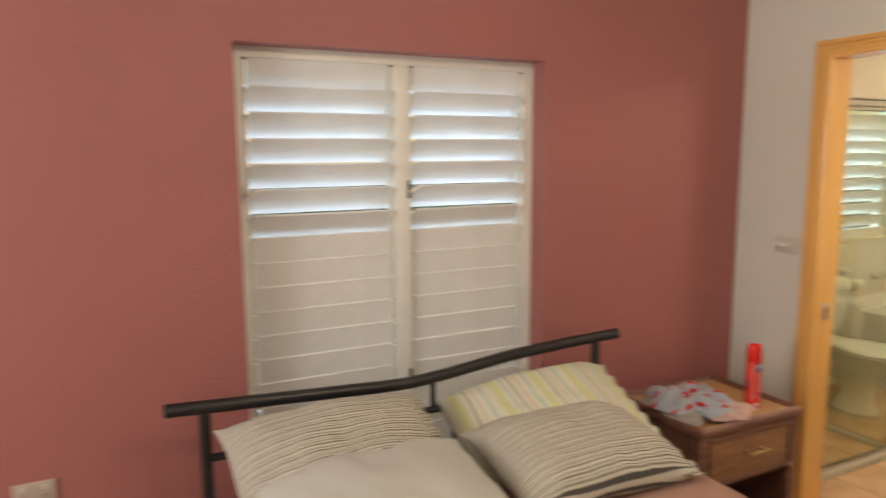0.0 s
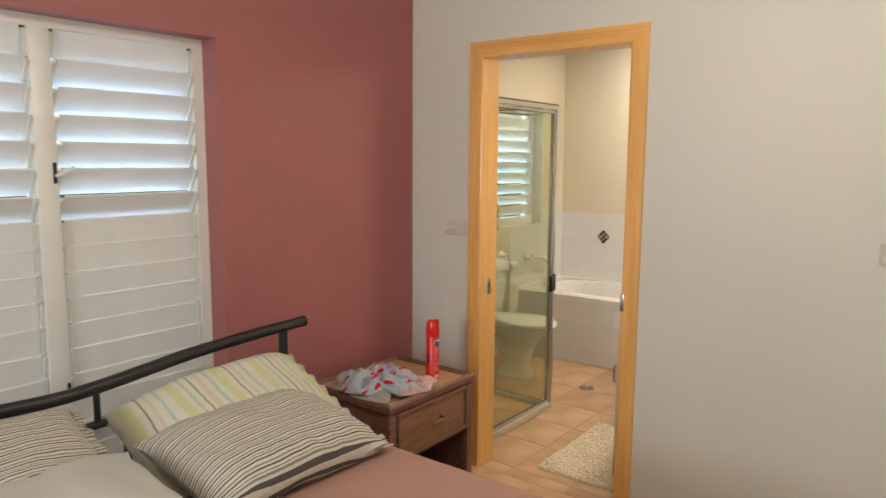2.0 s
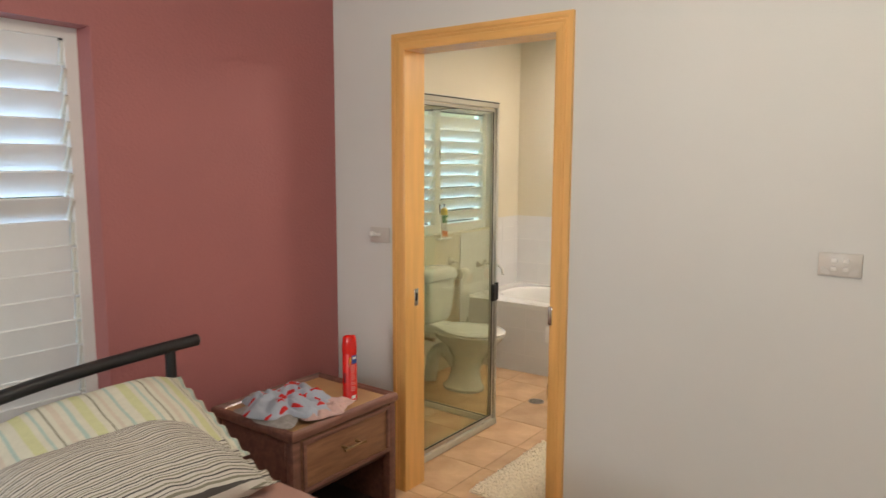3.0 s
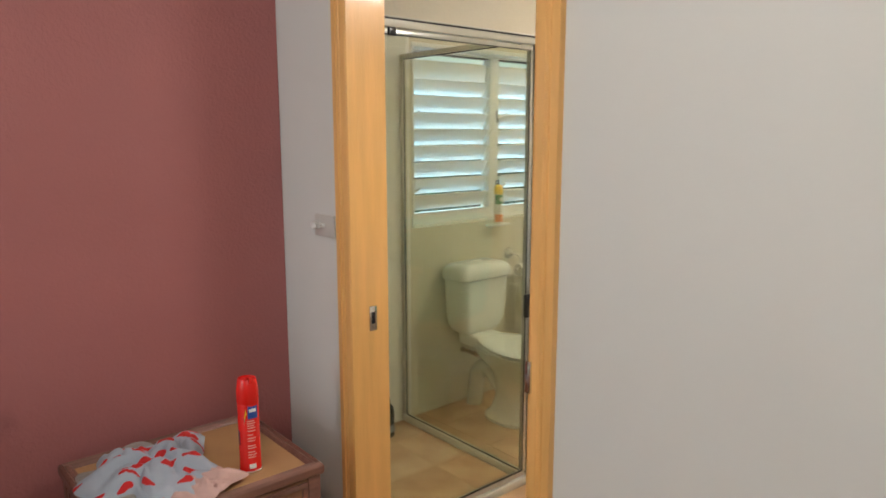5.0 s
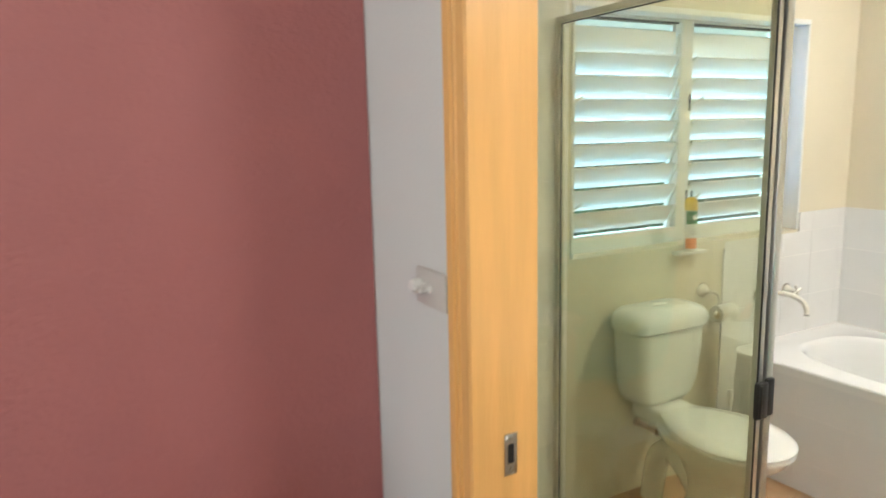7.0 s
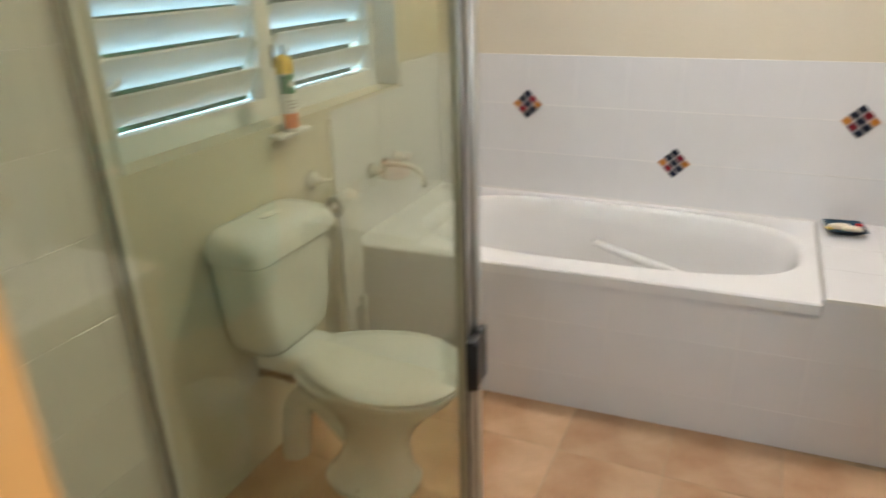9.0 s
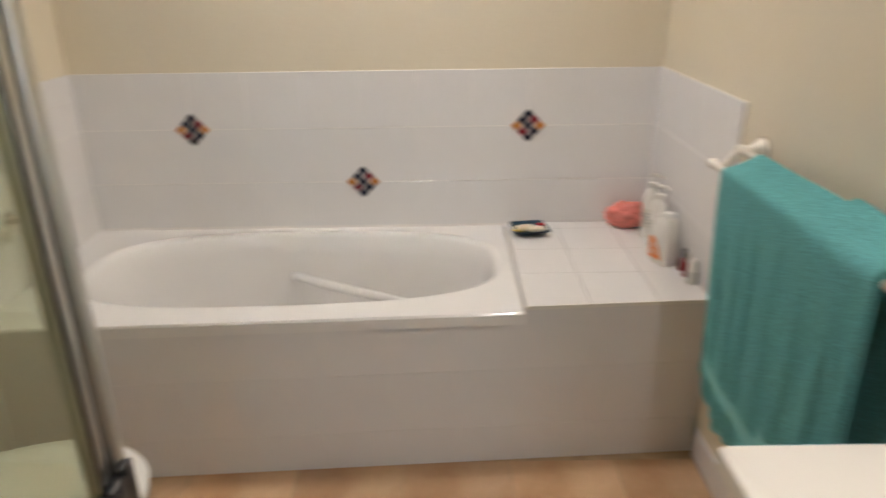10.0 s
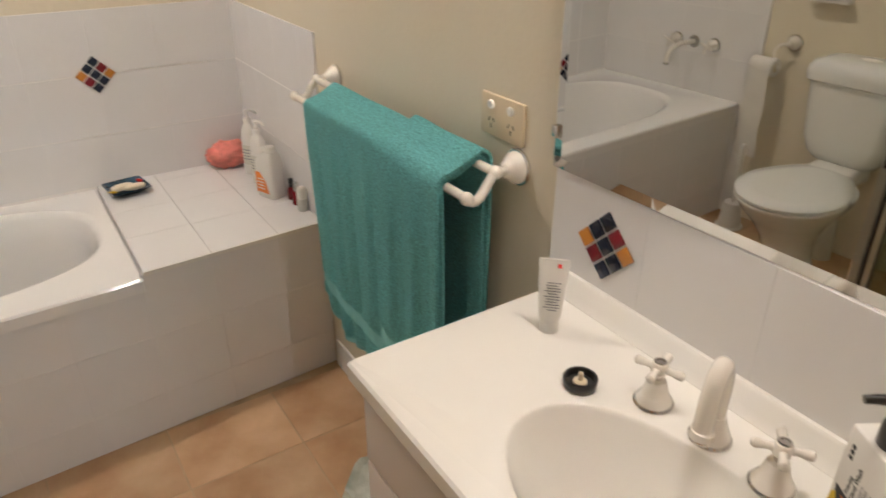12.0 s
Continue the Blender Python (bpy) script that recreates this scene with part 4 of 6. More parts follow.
def cross_tap(name, x, y, z, turn, label):
    t = empty(name, x, y, z, label, "tap", "basin taps")
    L = Local(t)
    T = Matrix.Translation((x, y, z))
    L.add(lathe("base_ring", [(.0265, 0), (.0275, .003), (.0255, .005)], CHROME, n=24, m=T))
    L.add(lathe("bell", [(.0245, .003), (.0245, .008), (.019, .016), (.0155, .026), (.0125, .038), (.008, .041)], ENAM, n=24, m=T))
    L.add(lathe("spindle", [(.0065, .040), (.0065, .050), (.0075, .052)], CHROME, n=12, m=T))
    bm = bmesh.new()
    lathe_bm(bm, [(.006, .048), (.0105, .051), (.0115, .058), (.0105, .065), (.009, .067)], 16, T)
    for k in range(4):
        a = radians(turn + 90 * k)
        d = Vector((math.cos(a), math.sin(a), 0))
        c = Vector((x, y, z + .058))
        tube_bm(bm, [c + d * .008, c + d * .018, c + d * .026, c + d * .031, c + d * .034], [.0052, .0048, .0062, .0064, .0035], 10)
    L.add(part("cross_handle", bm, ENAM))
    L.add(lathe("button", [(.0085, .0665), (.0085, .069), (.006, .0695), (.0055, .068), (0, .068)], CHROME, n=16, m=T))
    return t


cross_tap("basin_tap", .700, .104, VZ, 18, "cream enamelled cross-head tap on the basin top")
cross_tap("basin_tap", .523, .101, VZ, 35, "cream enamelled cross-head tap beside the basin spout")
sp = empty("basin_spout", .614, .096, VZ, "tall curved cream enamelled basin spout between two taps", "tap", "basin taps")
L = Local(sp)
x, y = .614, .096
L.add(lathe("base_ring", [(.0265, 0), (.0275, .003), (.0255, .005)], CHROME, n=24, m=Matrix.Translation((x, y, VZ))))
L.add(lathe("bell", [(.0245, .003), (.0245, .008), (.020, .018), (.016, .030), (.0135, .040)], ENAM, n=24, m=Matrix.Translation((x, y, VZ))))
o = L.add(tube("neck", smooth_path([(x, y, VZ + .030), (x, y, VZ + .080), (x, y + .003, VZ + .106), (x - .004, y + .015, VZ + .122), (x - .008, y + .029, VZ + .110), (x - .010, y + .036, VZ + .080), (x - .011, y + .039, VZ + .042)], 6), .0120, ENAM, n=18))
lathe("outlet", [(.0118, .0), (.0148, .002), (.0148, .012), (.0122, .014)], ENAM, o, n=18, m=Matrix.Translation((x - .011, y + .0398, VZ + .028)) @ pose(0, 0, 0, 8))
lathe("outlet_ring", [(.0128, -.003), (.0138, .0), (.0128, .002)], CHROME, o, n=18, m=Matrix.Translation((x - .011, y + .0400, VZ + .028)) @ pose(0, 0, 0, 8))

pl = empty("basin_plug", .780, .164, VZ, "black rubber basin plug lying upside down on the vanity", "plug")
L = Local(pl)
T = Matrix.Translation((.780, .164, VZ))
L.add(lathe("plug", [(.0, .001), (.021, .001), (.0235, .004), (.0245, .014), (.0235, .016), (.0205, .016), (.019, .006), (.0, .005)], BLACKP, n=28, m=T))
L.add(lathe("stem", [(.010, .005), (.010, .009), (.004, .011), (.0035, .022), (.0015, .024)], SOAP, n=14, m=T, label="pale ribbed stem"))

# squeezed tube standing on its cap
tbx, tby = .910, .109
tb = empty("cream_tube", tbx, tby, VZ, "white squeeze tube standing on its cap on the vanity", "cream tube")
L = Local(tb)
L.add(lathe("cap", [(.0145, 0), (.0155, .002), (.0152, .019), (.0148, .020)], WPLAS, n=24, m=Matrix.Translation((tbx, tby, VZ))))
bm = bmesh.new()
u = Vector((.69, .72, 0)).normalized()
w = Vector((0, 0, 1)).cross(u)
rings = []
for z, a, b in ((.019, .0150, .0150), (.028, .0180, .0175), (.055, .0195, .0150), (.085, .0215, .0105), (.105, .0225, .0060), (.116, .0230, .0022), (.126, .0232, .0016)):
    rings.append([Vector((tbx, tby, VZ + z)) + u * a * math.cos(2 * math.pi * k / 24) + w * b * math.sin(2 * math.pi * k / 24) for k in range(24)])
rings_bm(bm, rings)
bmesh.ops.recalc_face_normals(bm, faces=bm.faces)
bd = L.add(part("body", bm, WPLAS))
bm = bmesh.new()
face = w if w.y > 0 else -w
for k in range(11):
    z = .045 + .0045 * k
    ww = .013 - (.004 if k % 3 == 0 else 0)
    c = Vector((tbx, tby, VZ + z)) + face * (.0172 - .0062 * (z - .045) / .05)
    for s0, s1 in ((-ww, ww * .6 + (k % 2) * .004),):
        vs = [bm.verts.new(c + u * s + Vector((0, 0, dz))) for s, dz in ((s0, 0), (s1, 0), (s1, .0018), (s0, .0018))]
        bm.faces.new(vs)
part("print_lines", bm, GREYP, bd, "grey lines of small print")
bm = bmesh.new()
c = Vector((tbx, tby, VZ + .113)) + face * .0042
vs = [bm.verts.new(c + u * s + Vector((0, 0, dz))) for s, dz in ((-.012, 0), (-.006, 0), (-.006, .007), (-.012, .007))]
bm.faces.new(vs)
part("red_mark", bm, RED, bd)

# pump bottle of hand wash
hx0, hy0 = .428, .094
hw = empty("hand_wash_bottle", hx0, hy0, VZ, "square white hand wash bottle with black pump and floral label", "soap dispenser")
HM = Matrix.Translation((hx0, hy0, VZ)) @ pose(0, 0, 0, 0, 0, 59)
hw.matrix_basis = HM


def hpart(name, bm, mat, parent=None, label=""):
    return part(name, bm, mat, parent or hw, label)


bm = bmesh.new()
box_bm(bm, -.021, .021, -.0345, .0345, 0, .136, .0035, 3)
bt = hpart("bottle", bm, WPLAS)
bm = bmesh.new()
lathe_bm(bm, [(.0155, .1355), (.0165, .137), (.0165, .159), (.0150, .162), (.0125, .163), (.0125, .168), (.008, .169), (.008, .170)], 28)
pm = hpart("pump_collar", bm, BLACKP)
bm = bmesh.new()
lathe_bm(bm, [(.0045, .168), (.0045, .180)], 12)
part("pump_stem", bm, WPLAS, pm)
bm = bmesh.new()
lathe_bm(bm, [(.006, .174), (.0078, .176), (.0080, .188), (.007, .192)], 16)
tube_bm(bm, [(.042, -.007, .190), (.030, -.005, .1915), (.012, -.001, .1915), (0, 0, .190), (-.012, .003, .186), (-.022, .006, .180)], [.0045, .0052, .0060, .0068, .0068, .0058], 12)
part("pump_head", bm, BLACKP, pm)
def flat_bm(pts, x):
    """A thin printed shape on the label face, from (across, up) points."""
    b = bmesh.new()
    b.faces.new([b.verts.new((x, u, v)) for u, v in pts])
    return b


hpart("label_picture", flat_bm(((-.0275, .059), (.0205, .056), (.0200, .008), (-.005, .010), (-.0235, .037)), .0213), BLACKP, bt, "black floral label picture")
for pts, mt in ((((-.030, .044), (-.024, .050), (-.020, .040), (-.026, .026), (-.033, .022), (-.031, .034)), YELL), (((-.024, .028), (-.012, .036), (-.004, .030), (-.010, .018), (-.020, .012)), PAPER), (((-.016, .052), (.002, .055), (.013, .050), (.004, .043), (-.010, .045)), ORANGE), (((-.006, .026), (.008, .036), (.018, .040), (.010, .028)), PINKG), (((-.008, .016), (.006, .028), (.010, .024), (.002, .014)), PAPER), (((.008, .046), (.018, .052), (.019, .044), (.013, .038)), PINKG)):
    hpart("petal", flat_bm(pts, .0216), mt, bt, "coloured petal")
bm = bmesh.new()
for k in range(8):
    box_bm(bm, .0210, .0213, .0060 + k * .0026, .0070 + k * .0026, .062 + (.004 if k in (2, 5) else 0), .088 - (.007 if k % 3 == 1 else 0))
hpart("print_bars", bm, GREYP, bt)
bm = bmesh.new()
for k, (a, b) in enumerate(((.098, .103), (.105, .110), (.112, .117))):
    box_bm(bm, .0210, .0213, -.0240, -.0185, a, b)
hpart("maker_bars", bm, BLACKP, bt)


def lettering(body, size, y, z):
    """Words that run up the label face."""
    tx = bpy.data.curves.new("lettering", "FONT")
    tx.body, tx.size, tx.extrude = body, size, .0002
    to = new("lettering", tx)
    bpy.context.view_layer.update()
    mesh = bpy.data.meshes.new_from_object(to.evaluated_get(bpy.context.evaluated_depsgraph_get()))
    bpy.data.objects.remove(to)
    mesh.materials.clear()
    mesh.materials.append(BLACKP)
    to = new("lettering", mesh)
    to.parent = bt
    to.matrix_basis = Matrix.Translation((.0213, y, z)) @ pose(0, 0, 0, 90, 0, 90) @ pose(0, 0, 0, 0, 0, 90)


lettering("Relaxing", .0072, -.0085, .060)
lettering("Hand Wash", .0088, .0005, .060)

# ---------------- mirror ----------------
mr = empty("mirror", .57, .0140, 1.045, "large frameless wall mirror above the white vanity", "mirror")
L = Local(mr)
mr.rotation_euler = (radians(-1.0), 0, radians(1.6))
MX0, MX1, MZ0, MZ1 = WI + .012, 1.030, 1.046, 1.95
rings = [[(MX0, .0012, MZ0), (MX1, .0012, MZ0), (MX1, .0012, MZ1), (MX0, .0012, MZ1)], [(MX0, .0035, MZ0), (MX1, .0035, MZ0), (MX1, .0035, MZ1), (MX0, .0035, MZ1)],
         [(MX0 + .018, .0058, MZ0 + .018), (MX1 - .018, .0058, MZ0 + .018), (MX1 - .018, .0058, MZ1 - .018), (MX0 + .018, .0058, MZ1 - .018)]]
bm = bmesh.new()
rings_bm(bm, rings)
bmesh.ops.recalc_face_normals(bm, faces=bm.faces)
L.add(part("glass", bm, MIRROR, smooth=False))
for x in (MX0 + .12, MX1 - .004):
    L.add(box("clip", x - .006, x + .006, .001, .010, MZ0 + (.05 if x > .9 else -.004), MZ0 + (.07 if x > .9 else .008), CHROME, bevel=.001, label="chrome mirror clip"))

# ---------------- towel rail and towel ----------------
tr = empty("towel_rail", 1.5, .0, 1.0, "white double towel rail with chrome-edged round wall plates", "towel rail")
L = Local(tr)
for fx, s in ((1.136, 1), (1.883, 1)):
    L.add(lathe("flange_ring", [(.0335, 0), (.0335, .004), (.029, .006)], CHROME, n=28, m=Matrix.Translation((fx, 0.0005, 1.006)) @ pose(0, 0, 0, -90)))
    fl = L.add(lathe("flange", [(.030, .003), (.029, .012), (.022, .022), (.015, .030), (.012, .040)], ENAM, n=28, m=Matrix.Translation((fx, 0.0005, 1.006)) @ pose(0, 0, 0, -90)))
    x1 = fx - .012 * s
    tube("arm", smooth_path([(fx, .030, 1.006), (fx - .008 * s, .046, 1.010), (x1, .062, 1.012), (x1 - .001 * s, .076, .998), (x1 - .003 * s, .094, .976), (x1 - .008 * s, .114, .972), (x1 - .010 * s, .128, .982)], 5), [.009] * 31, ENAM, fl)
    for yy, zz, xx in ((.062, 1.012, x1), (.128, .982, x1 - .010 * s)):
        bm = bmesh.new()
        bmesh.ops.create_uvsphere(bm, u_segments=16, v_segments=10, radius=.0125, matrix=Matrix.Translation((xx, yy, zz)))
        part("knuckle", bm, ENAM, fl)
L.add(tube("rail", [(1.124, .062, 1.012), (1.871, .062, 1.012)], .0085, ENAM))
L.add(tube("rail", [(1.114, .128, .982), (1.861, .128, .982)], .0085, ENAM))

tw = empty("towel", 1.4, .17, .5, "teal terry towel folded over both bars of the towel rail", "towel")
L = Local(tw)


def towel_layer(x0, x1, zf, zb, off, seed):
    """Cloth hung over both bars: front fall, bridge between the bars, back fall; soft vertical folds grow downwards."""
    mx = 96
    path = []
    for k in range(46):
        z = zf + (.975 - zf) * k / 45
        path.append((.139 + off, z, 1 - k / 45))
    for k in range(1, 8):
        a = math.pi * .5 * k / 8
        path.append((.128 + (.0115 + off) * math.cos(a), .982 + (.012 + off) * math.sin(a), 0))
    for k in range(1, 5):
        path.append((.128 - .066 * k / 5, .994 + off + .030 * k / 5 - .004 * math.sin(math.pi * k / 5), 0))
    for k in range(1, 8):
        a = math.pi * .5 + math.pi * .5 * k / 8
        path.append((.062 + (.0115 + off) * math.cos(a), 1.012 + (.012 + off) * math.sin(a), 0))
    for k in range(20):
        z = 1.01 - (1.01 - zb) * k / 19
        path.append((.050 - off, z, k / 19))
    rows = []
    for i in range(mx + 1):
        u = i / mx
        x = x0 + (x1 - x0) * u
        row = []
        for (y, z, w) in path:
            flat = .3 if y > .10 and zf + .072 < z < zf + .118 else 1
            fold = flat * (.009 * math.sin(u * 15 + seed) + (.0075 if x1 > 1.6 else .002) * (abs(math.sin((x - x0) * 56 + .3 * math.sin(z * 5))) ** .6 - .6) + .002 * math.sin(u * 47 + seed * 2)) * w ** .5 + .008 * noise.noise(Vector((x * 6, z * 3, seed))) * (w + .15)
            narrow = 1 - (.13 if x1 > 1.6 else .02) * w ** 1.4 * (1 if y > .10 else .3)
            xx = (x - x0) * narrow + x0 + .004 * w * math.sin(z * 9 + seed)
            zz = z + (.010 * math.sin(u * 3.0 + seed) + (.075 * max(0, (u - .82) / .18) ** 2.2 if x1 > 1.6 else 0)) * w ** 6 + (.004 * noise.noise(Vector((x * 9, seed, 0))) if w == 0 else 0)
            row.append((xx, y + (fold if y > .10 else fold * .4), zz))
        rows.append(row)
    bm = bmesh.new()
    vr = [[bm.verts.new(p) for p in r] for r in rows]
    for i in range(mx):
        for j in range(len(path) - 1):
            f = bm.faces.new((vr[i][j], vr[i + 1][j], vr[i + 1][j + 1], vr[i][j + 1]))
            zc = (path[j][1] + path[j + 1][1]) / 2
            f.material_index = 1 if path[j][0] > .10 and (zf + .075 < zc < zf + .115 or zf + .0 < zc < zf + .012) and path[j][2] > 0 else 0
    bmesh.ops.recalc_face_normals(bm, faces=bm.faces)
    return bm


for nm, a in (("front_fold", (1.168, 1.398, .455, .50, .013, 2.1)), ("body", (1.375, 1.772, .412, .46, .0, 4.6))):
    o = L.add(part(nm, towel_layer(*a), (TEAL, TEALB)))
    sm = o.modifiers.new("thick", "SOLIDIFY")
    sm.thickness, sm.offset = .007, 0
    o.data.shade_smooth()
o = L.add(part("body", towel_layer(1.172, 1.375, .490, .47, .001, 5.6), (TEAL, TEALB)))
sm = o.modifiers.new("thick", "SOLIDIFY")
sm.thickness, sm.offset = .007, 0

# ---------------- things on the bath ledge ----------------
sd = empty("soap_dish", 2.60, .462, LZ, "square blue glazed soap dish holding pieces of soap", "soap dish")
M_ = Matrix.Translation((2.600, .462, LZ)) @ pose(0, 0, 0, 0, 0, 8)
sd.matrix_basis = M_
bm = bmesh.new()
sq = lambda a, z: [(a * math.copysign(min(1, abs(math.cos(t)) * 1.35), math.cos(t)), a * math.copysign(min(1, abs(math.sin(t)) * 1.35), math.sin(t)), z) for t in [2 * math.pi * k / 32 for k in range(32)]]
rings_bm(bm, [sq(.030, 0), sq(.036, .003), sq(.058, .020), sq(.064, .022), sq(.062, .025), sq(.052, .020), sq(.030, .007)])
bmesh.ops.recalc_face_normals(bm, faces=bm.faces)
part("dish", bm, DISHB, sd)


def soap(name, m, a, b, c, mat, label):
    bm = bmesh.new()
    rings_bm(bm, [superellipse(0, 0, a * s, b * s, z * c, 24, 2.6) for s, z in ((.55, 0), (.9, .18), (1, .5), (.9, .82), (.55, 1))])
    bmesh.ops.recalc_face_normals(bm, faces=bm.faces)
    return tagged(part(name, bm, mat, at=m), label, "soap")


soap("soap", pose(2.600, .478, LZ + .010, 6, 4, 95), .037, .017, .020, SOAP, "worn cream bar of soap in the blue dish")
soap("soap", pose(2.582, .440, LZ + .012, -4, 5, 80), .034, .016, .018, SOAP, "small cream bar of soap in the blue dish")
soap("soap_piece", pose(2.620, .418, LZ + .020, 10, 0, 30), .010, .008, .010, RED, "red sliver of soap at the rim of the dish")
soap("soap_piece", pose(2.560, .512, LZ + .020, 10, 0, 60), .014, .007, .007, YELL, "yellow sliver of soap at the rim of the dish")

sc = empty("bath_sponge", 2.655, .085, LZ, "crumpled coral net bath sponge in the corner of the ledge", "bath sponge")
L = Local(sc)
rnd = random.Random(5)
bm = bmesh.new()
bmesh.ops.create_icosphere(bm, subdivisions=4, radius=.062)
for v in bm.verts:
    d = v.co.normalized()
    k = 1 + .30 * abs(noise.noise(d * 3.1)) + .16 * abs(noise.noise(d * 8)) - .12
    v.co = Vector((d.x * .052 * k, d.y * .078 * k, d.z * .050 * k + .044))
    v.co.z = max(v.co.z, .001)
    v.co += Vector((2.655, .100, LZ))
L.add(part("net", bm, CORAL))
L.add(tube("cord", smooth_path([(2.652, .155, LZ + .05), (2.640, .175, LZ + .02), (2.63, .15, LZ + .004), (2.62, .13, LZ + .004)], 4), .0016, WPLAS, n=6))


def pump_bottle(name, x, y, w, d, h, label, seed, turn, orange=False):
    t = new(name)
    t.matrix_basis = pose(x, y, LZ, 0, 0, turn)
    tagged(t, label, "pump bottle", "bottles on the bath ledge")
    bm = bmesh.new()
    rings_bm(bm, [superellipse(0, 0, w * s, d * s, z * h, 28, 2.6) for s, z in ((.92, 0), (1, .02), (1, .25), (.97, .6), (.85, .82), (.60, .93), (.42, .97), (.40, 1.0))])
    bmesh.ops.recalc_face_normals(bm, faces=bm.faces)
    b = part("bottle", bm, WPLAS, t)
    bm = bmesh.new()
    lathe_bm(bm, [(.013, h), (.013, h + .014), (.006, h + .017), (.0045, h + .018), (.0045, h + .034), (.010, h + .036), (.010, h + .042), (.006, h + .045)], 18)
    tube_bm(bm, [(-.006, 0, h + .040), (.014, 0, h + .043), (.032, 0, h + .040), (.040, 0, h + .034)], [.006, .006, .005, .004], 8)
    part("pump", bm, WPLAS, t)
    bm = bmesh.new()
    rings_bm(bm, [superellipse(0, 0, w * 1.006, d * 1.012, z * h, 28, 2.6)[14:28] for z in (.20, .58)], False, False)
    part("label", bm, ORANGE if orange else material("pale_label", (.62, .60, .52), .4), t, "orange and white label" if orange else "pale printed label")
    bm = bmesh.new()
    for k in range(4):
        rings_bm(bm, [superellipse(0, 0, w * 1.012, d * 1.02, z * h, 28, 2.6)[17:25 - k % 2] for z in (.30 + .06 * k, .318 + .06 * k)], False, False)
    part("print_lines", bm, WPLAS if orange else GREYP, t)
    return t


pump_bottle("pump_bottle", 2.545, .048, .028, .023, .185, "tall white pump bottle with a pale label, against the wall tiles", 1, 215)
pump_bottle("pump_bottle", 2.445, .052, .031, .025, .175, "white lotion pump bottle with a pale label beside a jug", 2, 200)
t = new("lotion_bottle")
t.matrix_basis = pose(2.315, .066, LZ, 0, 0, 200)
tagged(t, "squared white plastic jug with a grip and an orange label", "bottle", "bottles on the bath ledge")
bm = bmesh.new()
rings_bm(bm, [superellipse(ox, 0, w, d, z, 32, 5) for ox, w, d, z in ((0, .040, .027, 0), (0, .043, .030, .004), (0, .043, .030, .108), (-.001, .042, .029, .118), (.004, .035, .026, .136), (.011, .024, .020, .150), (.014, .018, .016, .155))])
bmesh.ops.recalc_face_normals(bm, faces=bm.faces)
b = part("bottle", bm, WPLAS, t)
lathe("cap", [(.0155, .154), (.0165, .156), (.0165, .170), (.0145, .173), (0, .174)], WPLAS, t, "white screw cap", n=20, m=Matrix.Translation((.014, 0, 0)))
tube("grip", smooth_path([(.004, 0, .152), (-.012, 0, .158), (-.028, 0, .150), (-.037, 0, .132), (-.040, 0, .112)], 5), .0085, WPLAS, b, n=12)
bm = bmesh.new()
bm.faces.new([bm.verts.new(p) for p in ((.026, -.0304, .018), (-.034, -.0304, .018), (-.034, -.0304, .088), (-.012, -.0304, .088), (.012, -.0304, .060))])
part("label", bm, ORANGE, t, "orange printed label")
bm = bmesh.new()
for k in range(4):
    box_bm(bm, -.028 + .004 * (k % 2), .004, -.0309, -.0305, .030 + k * .011, .034 + k * .011)
part("print_lines", bm, WPLAS, t)
nv = empty("nail_polish", 2.203, .020, LZ, "small bottle of dark red nail polish with a metallic cap", "nail polish")
L = Local(nv)
T = Matrix.Translation((2.203, .024, LZ))
L.add(lathe("bottle", [(.013, 0), (.0145, .002), (.0145, .040), (.012, .046), (.006, .048)], NAIL, n=20, m=T))
L.add(lathe("cap", [(.0085, .047), (.0085, .074), (.007, .076)], CHROME, n=18, m=T, label="silver cap"))
nv = empty("nail_polish", 2.232, .026, LZ, "small dark bottle beside the red nail polish", "nail polish")
L = Local(nv)
T = Matrix.Translation((2.250, .022, LZ))
L.add(lathe("bottle", [(.012, 0), (.013, .002), (.013, .038), (.006, .044)], MAROON, n=20, m=T))
L.add(lathe("cap", [(.008, .044), (.008, .070), (.006, .072)], BLACKP, n=18, m=T, label="black cap"))
rb = empty("roll_on_bottle", 2.150, .026, LZ, "small grey roll-on bottle with a rounded white cap", "deodorant")
L = Local(rb)
T = Matrix.Translation((2.150, .026, LZ))
L.add(lathe("bottle", [(.015, 0), (.017, .003), (.017, .035), (.015, .042)], ALU, n=22, m=T))
L.add(lathe("cap", [(.0165, .041), (.0168, .062), (.014, .074), (.007, .080), (0, .081)], WPLAS, n=22, m=T, label="white domed cap"))

# ---------------- toilet ----------------
tc = (1.392, 1.62)
wc = empty("toilet", tc[0], tc[1], 0, "white porcelain toilet with a closed lid and plastic cistern", "toilet")
L = Local(wc)
X = tc[0]
rs = lambda hw0, y0, y1, z, r=.045: rounded_rect(X - hw0, X + hw0, y0, y1, z, r, 48)
yb = N - .006
bm = bmesh.new()
rings_bm(bm, [rs(.092, 1.935, yb, .428, .03), rs(.118, 1.920, yb, .436), rs(.140, 1.905, yb, .462), rs(.158, 1.896, yb, .52), rs(.168, 1.890, yb, .64), rs(.174, 1.888, yb, .735)])
bmesh.ops.recalc_face_normals(bm, faces=bm.faces)
tank = L.add(part("cistern", bm, PORC))
bm = bmesh.new()
rings_bm(bm, [rs(.182, 1.884, yb, .733), rs(.189, 1.876, yb, .740), rs(.191, 1.874, yb, .768), rs(.187, 1.879, yb, .788, .05), rs(.176, 1.890, yb - .004, .804, .05), rs(.155, 1.910, yb - .012, .814, .05), rs(.12, 1.94, yb - .03, .819, .03)])
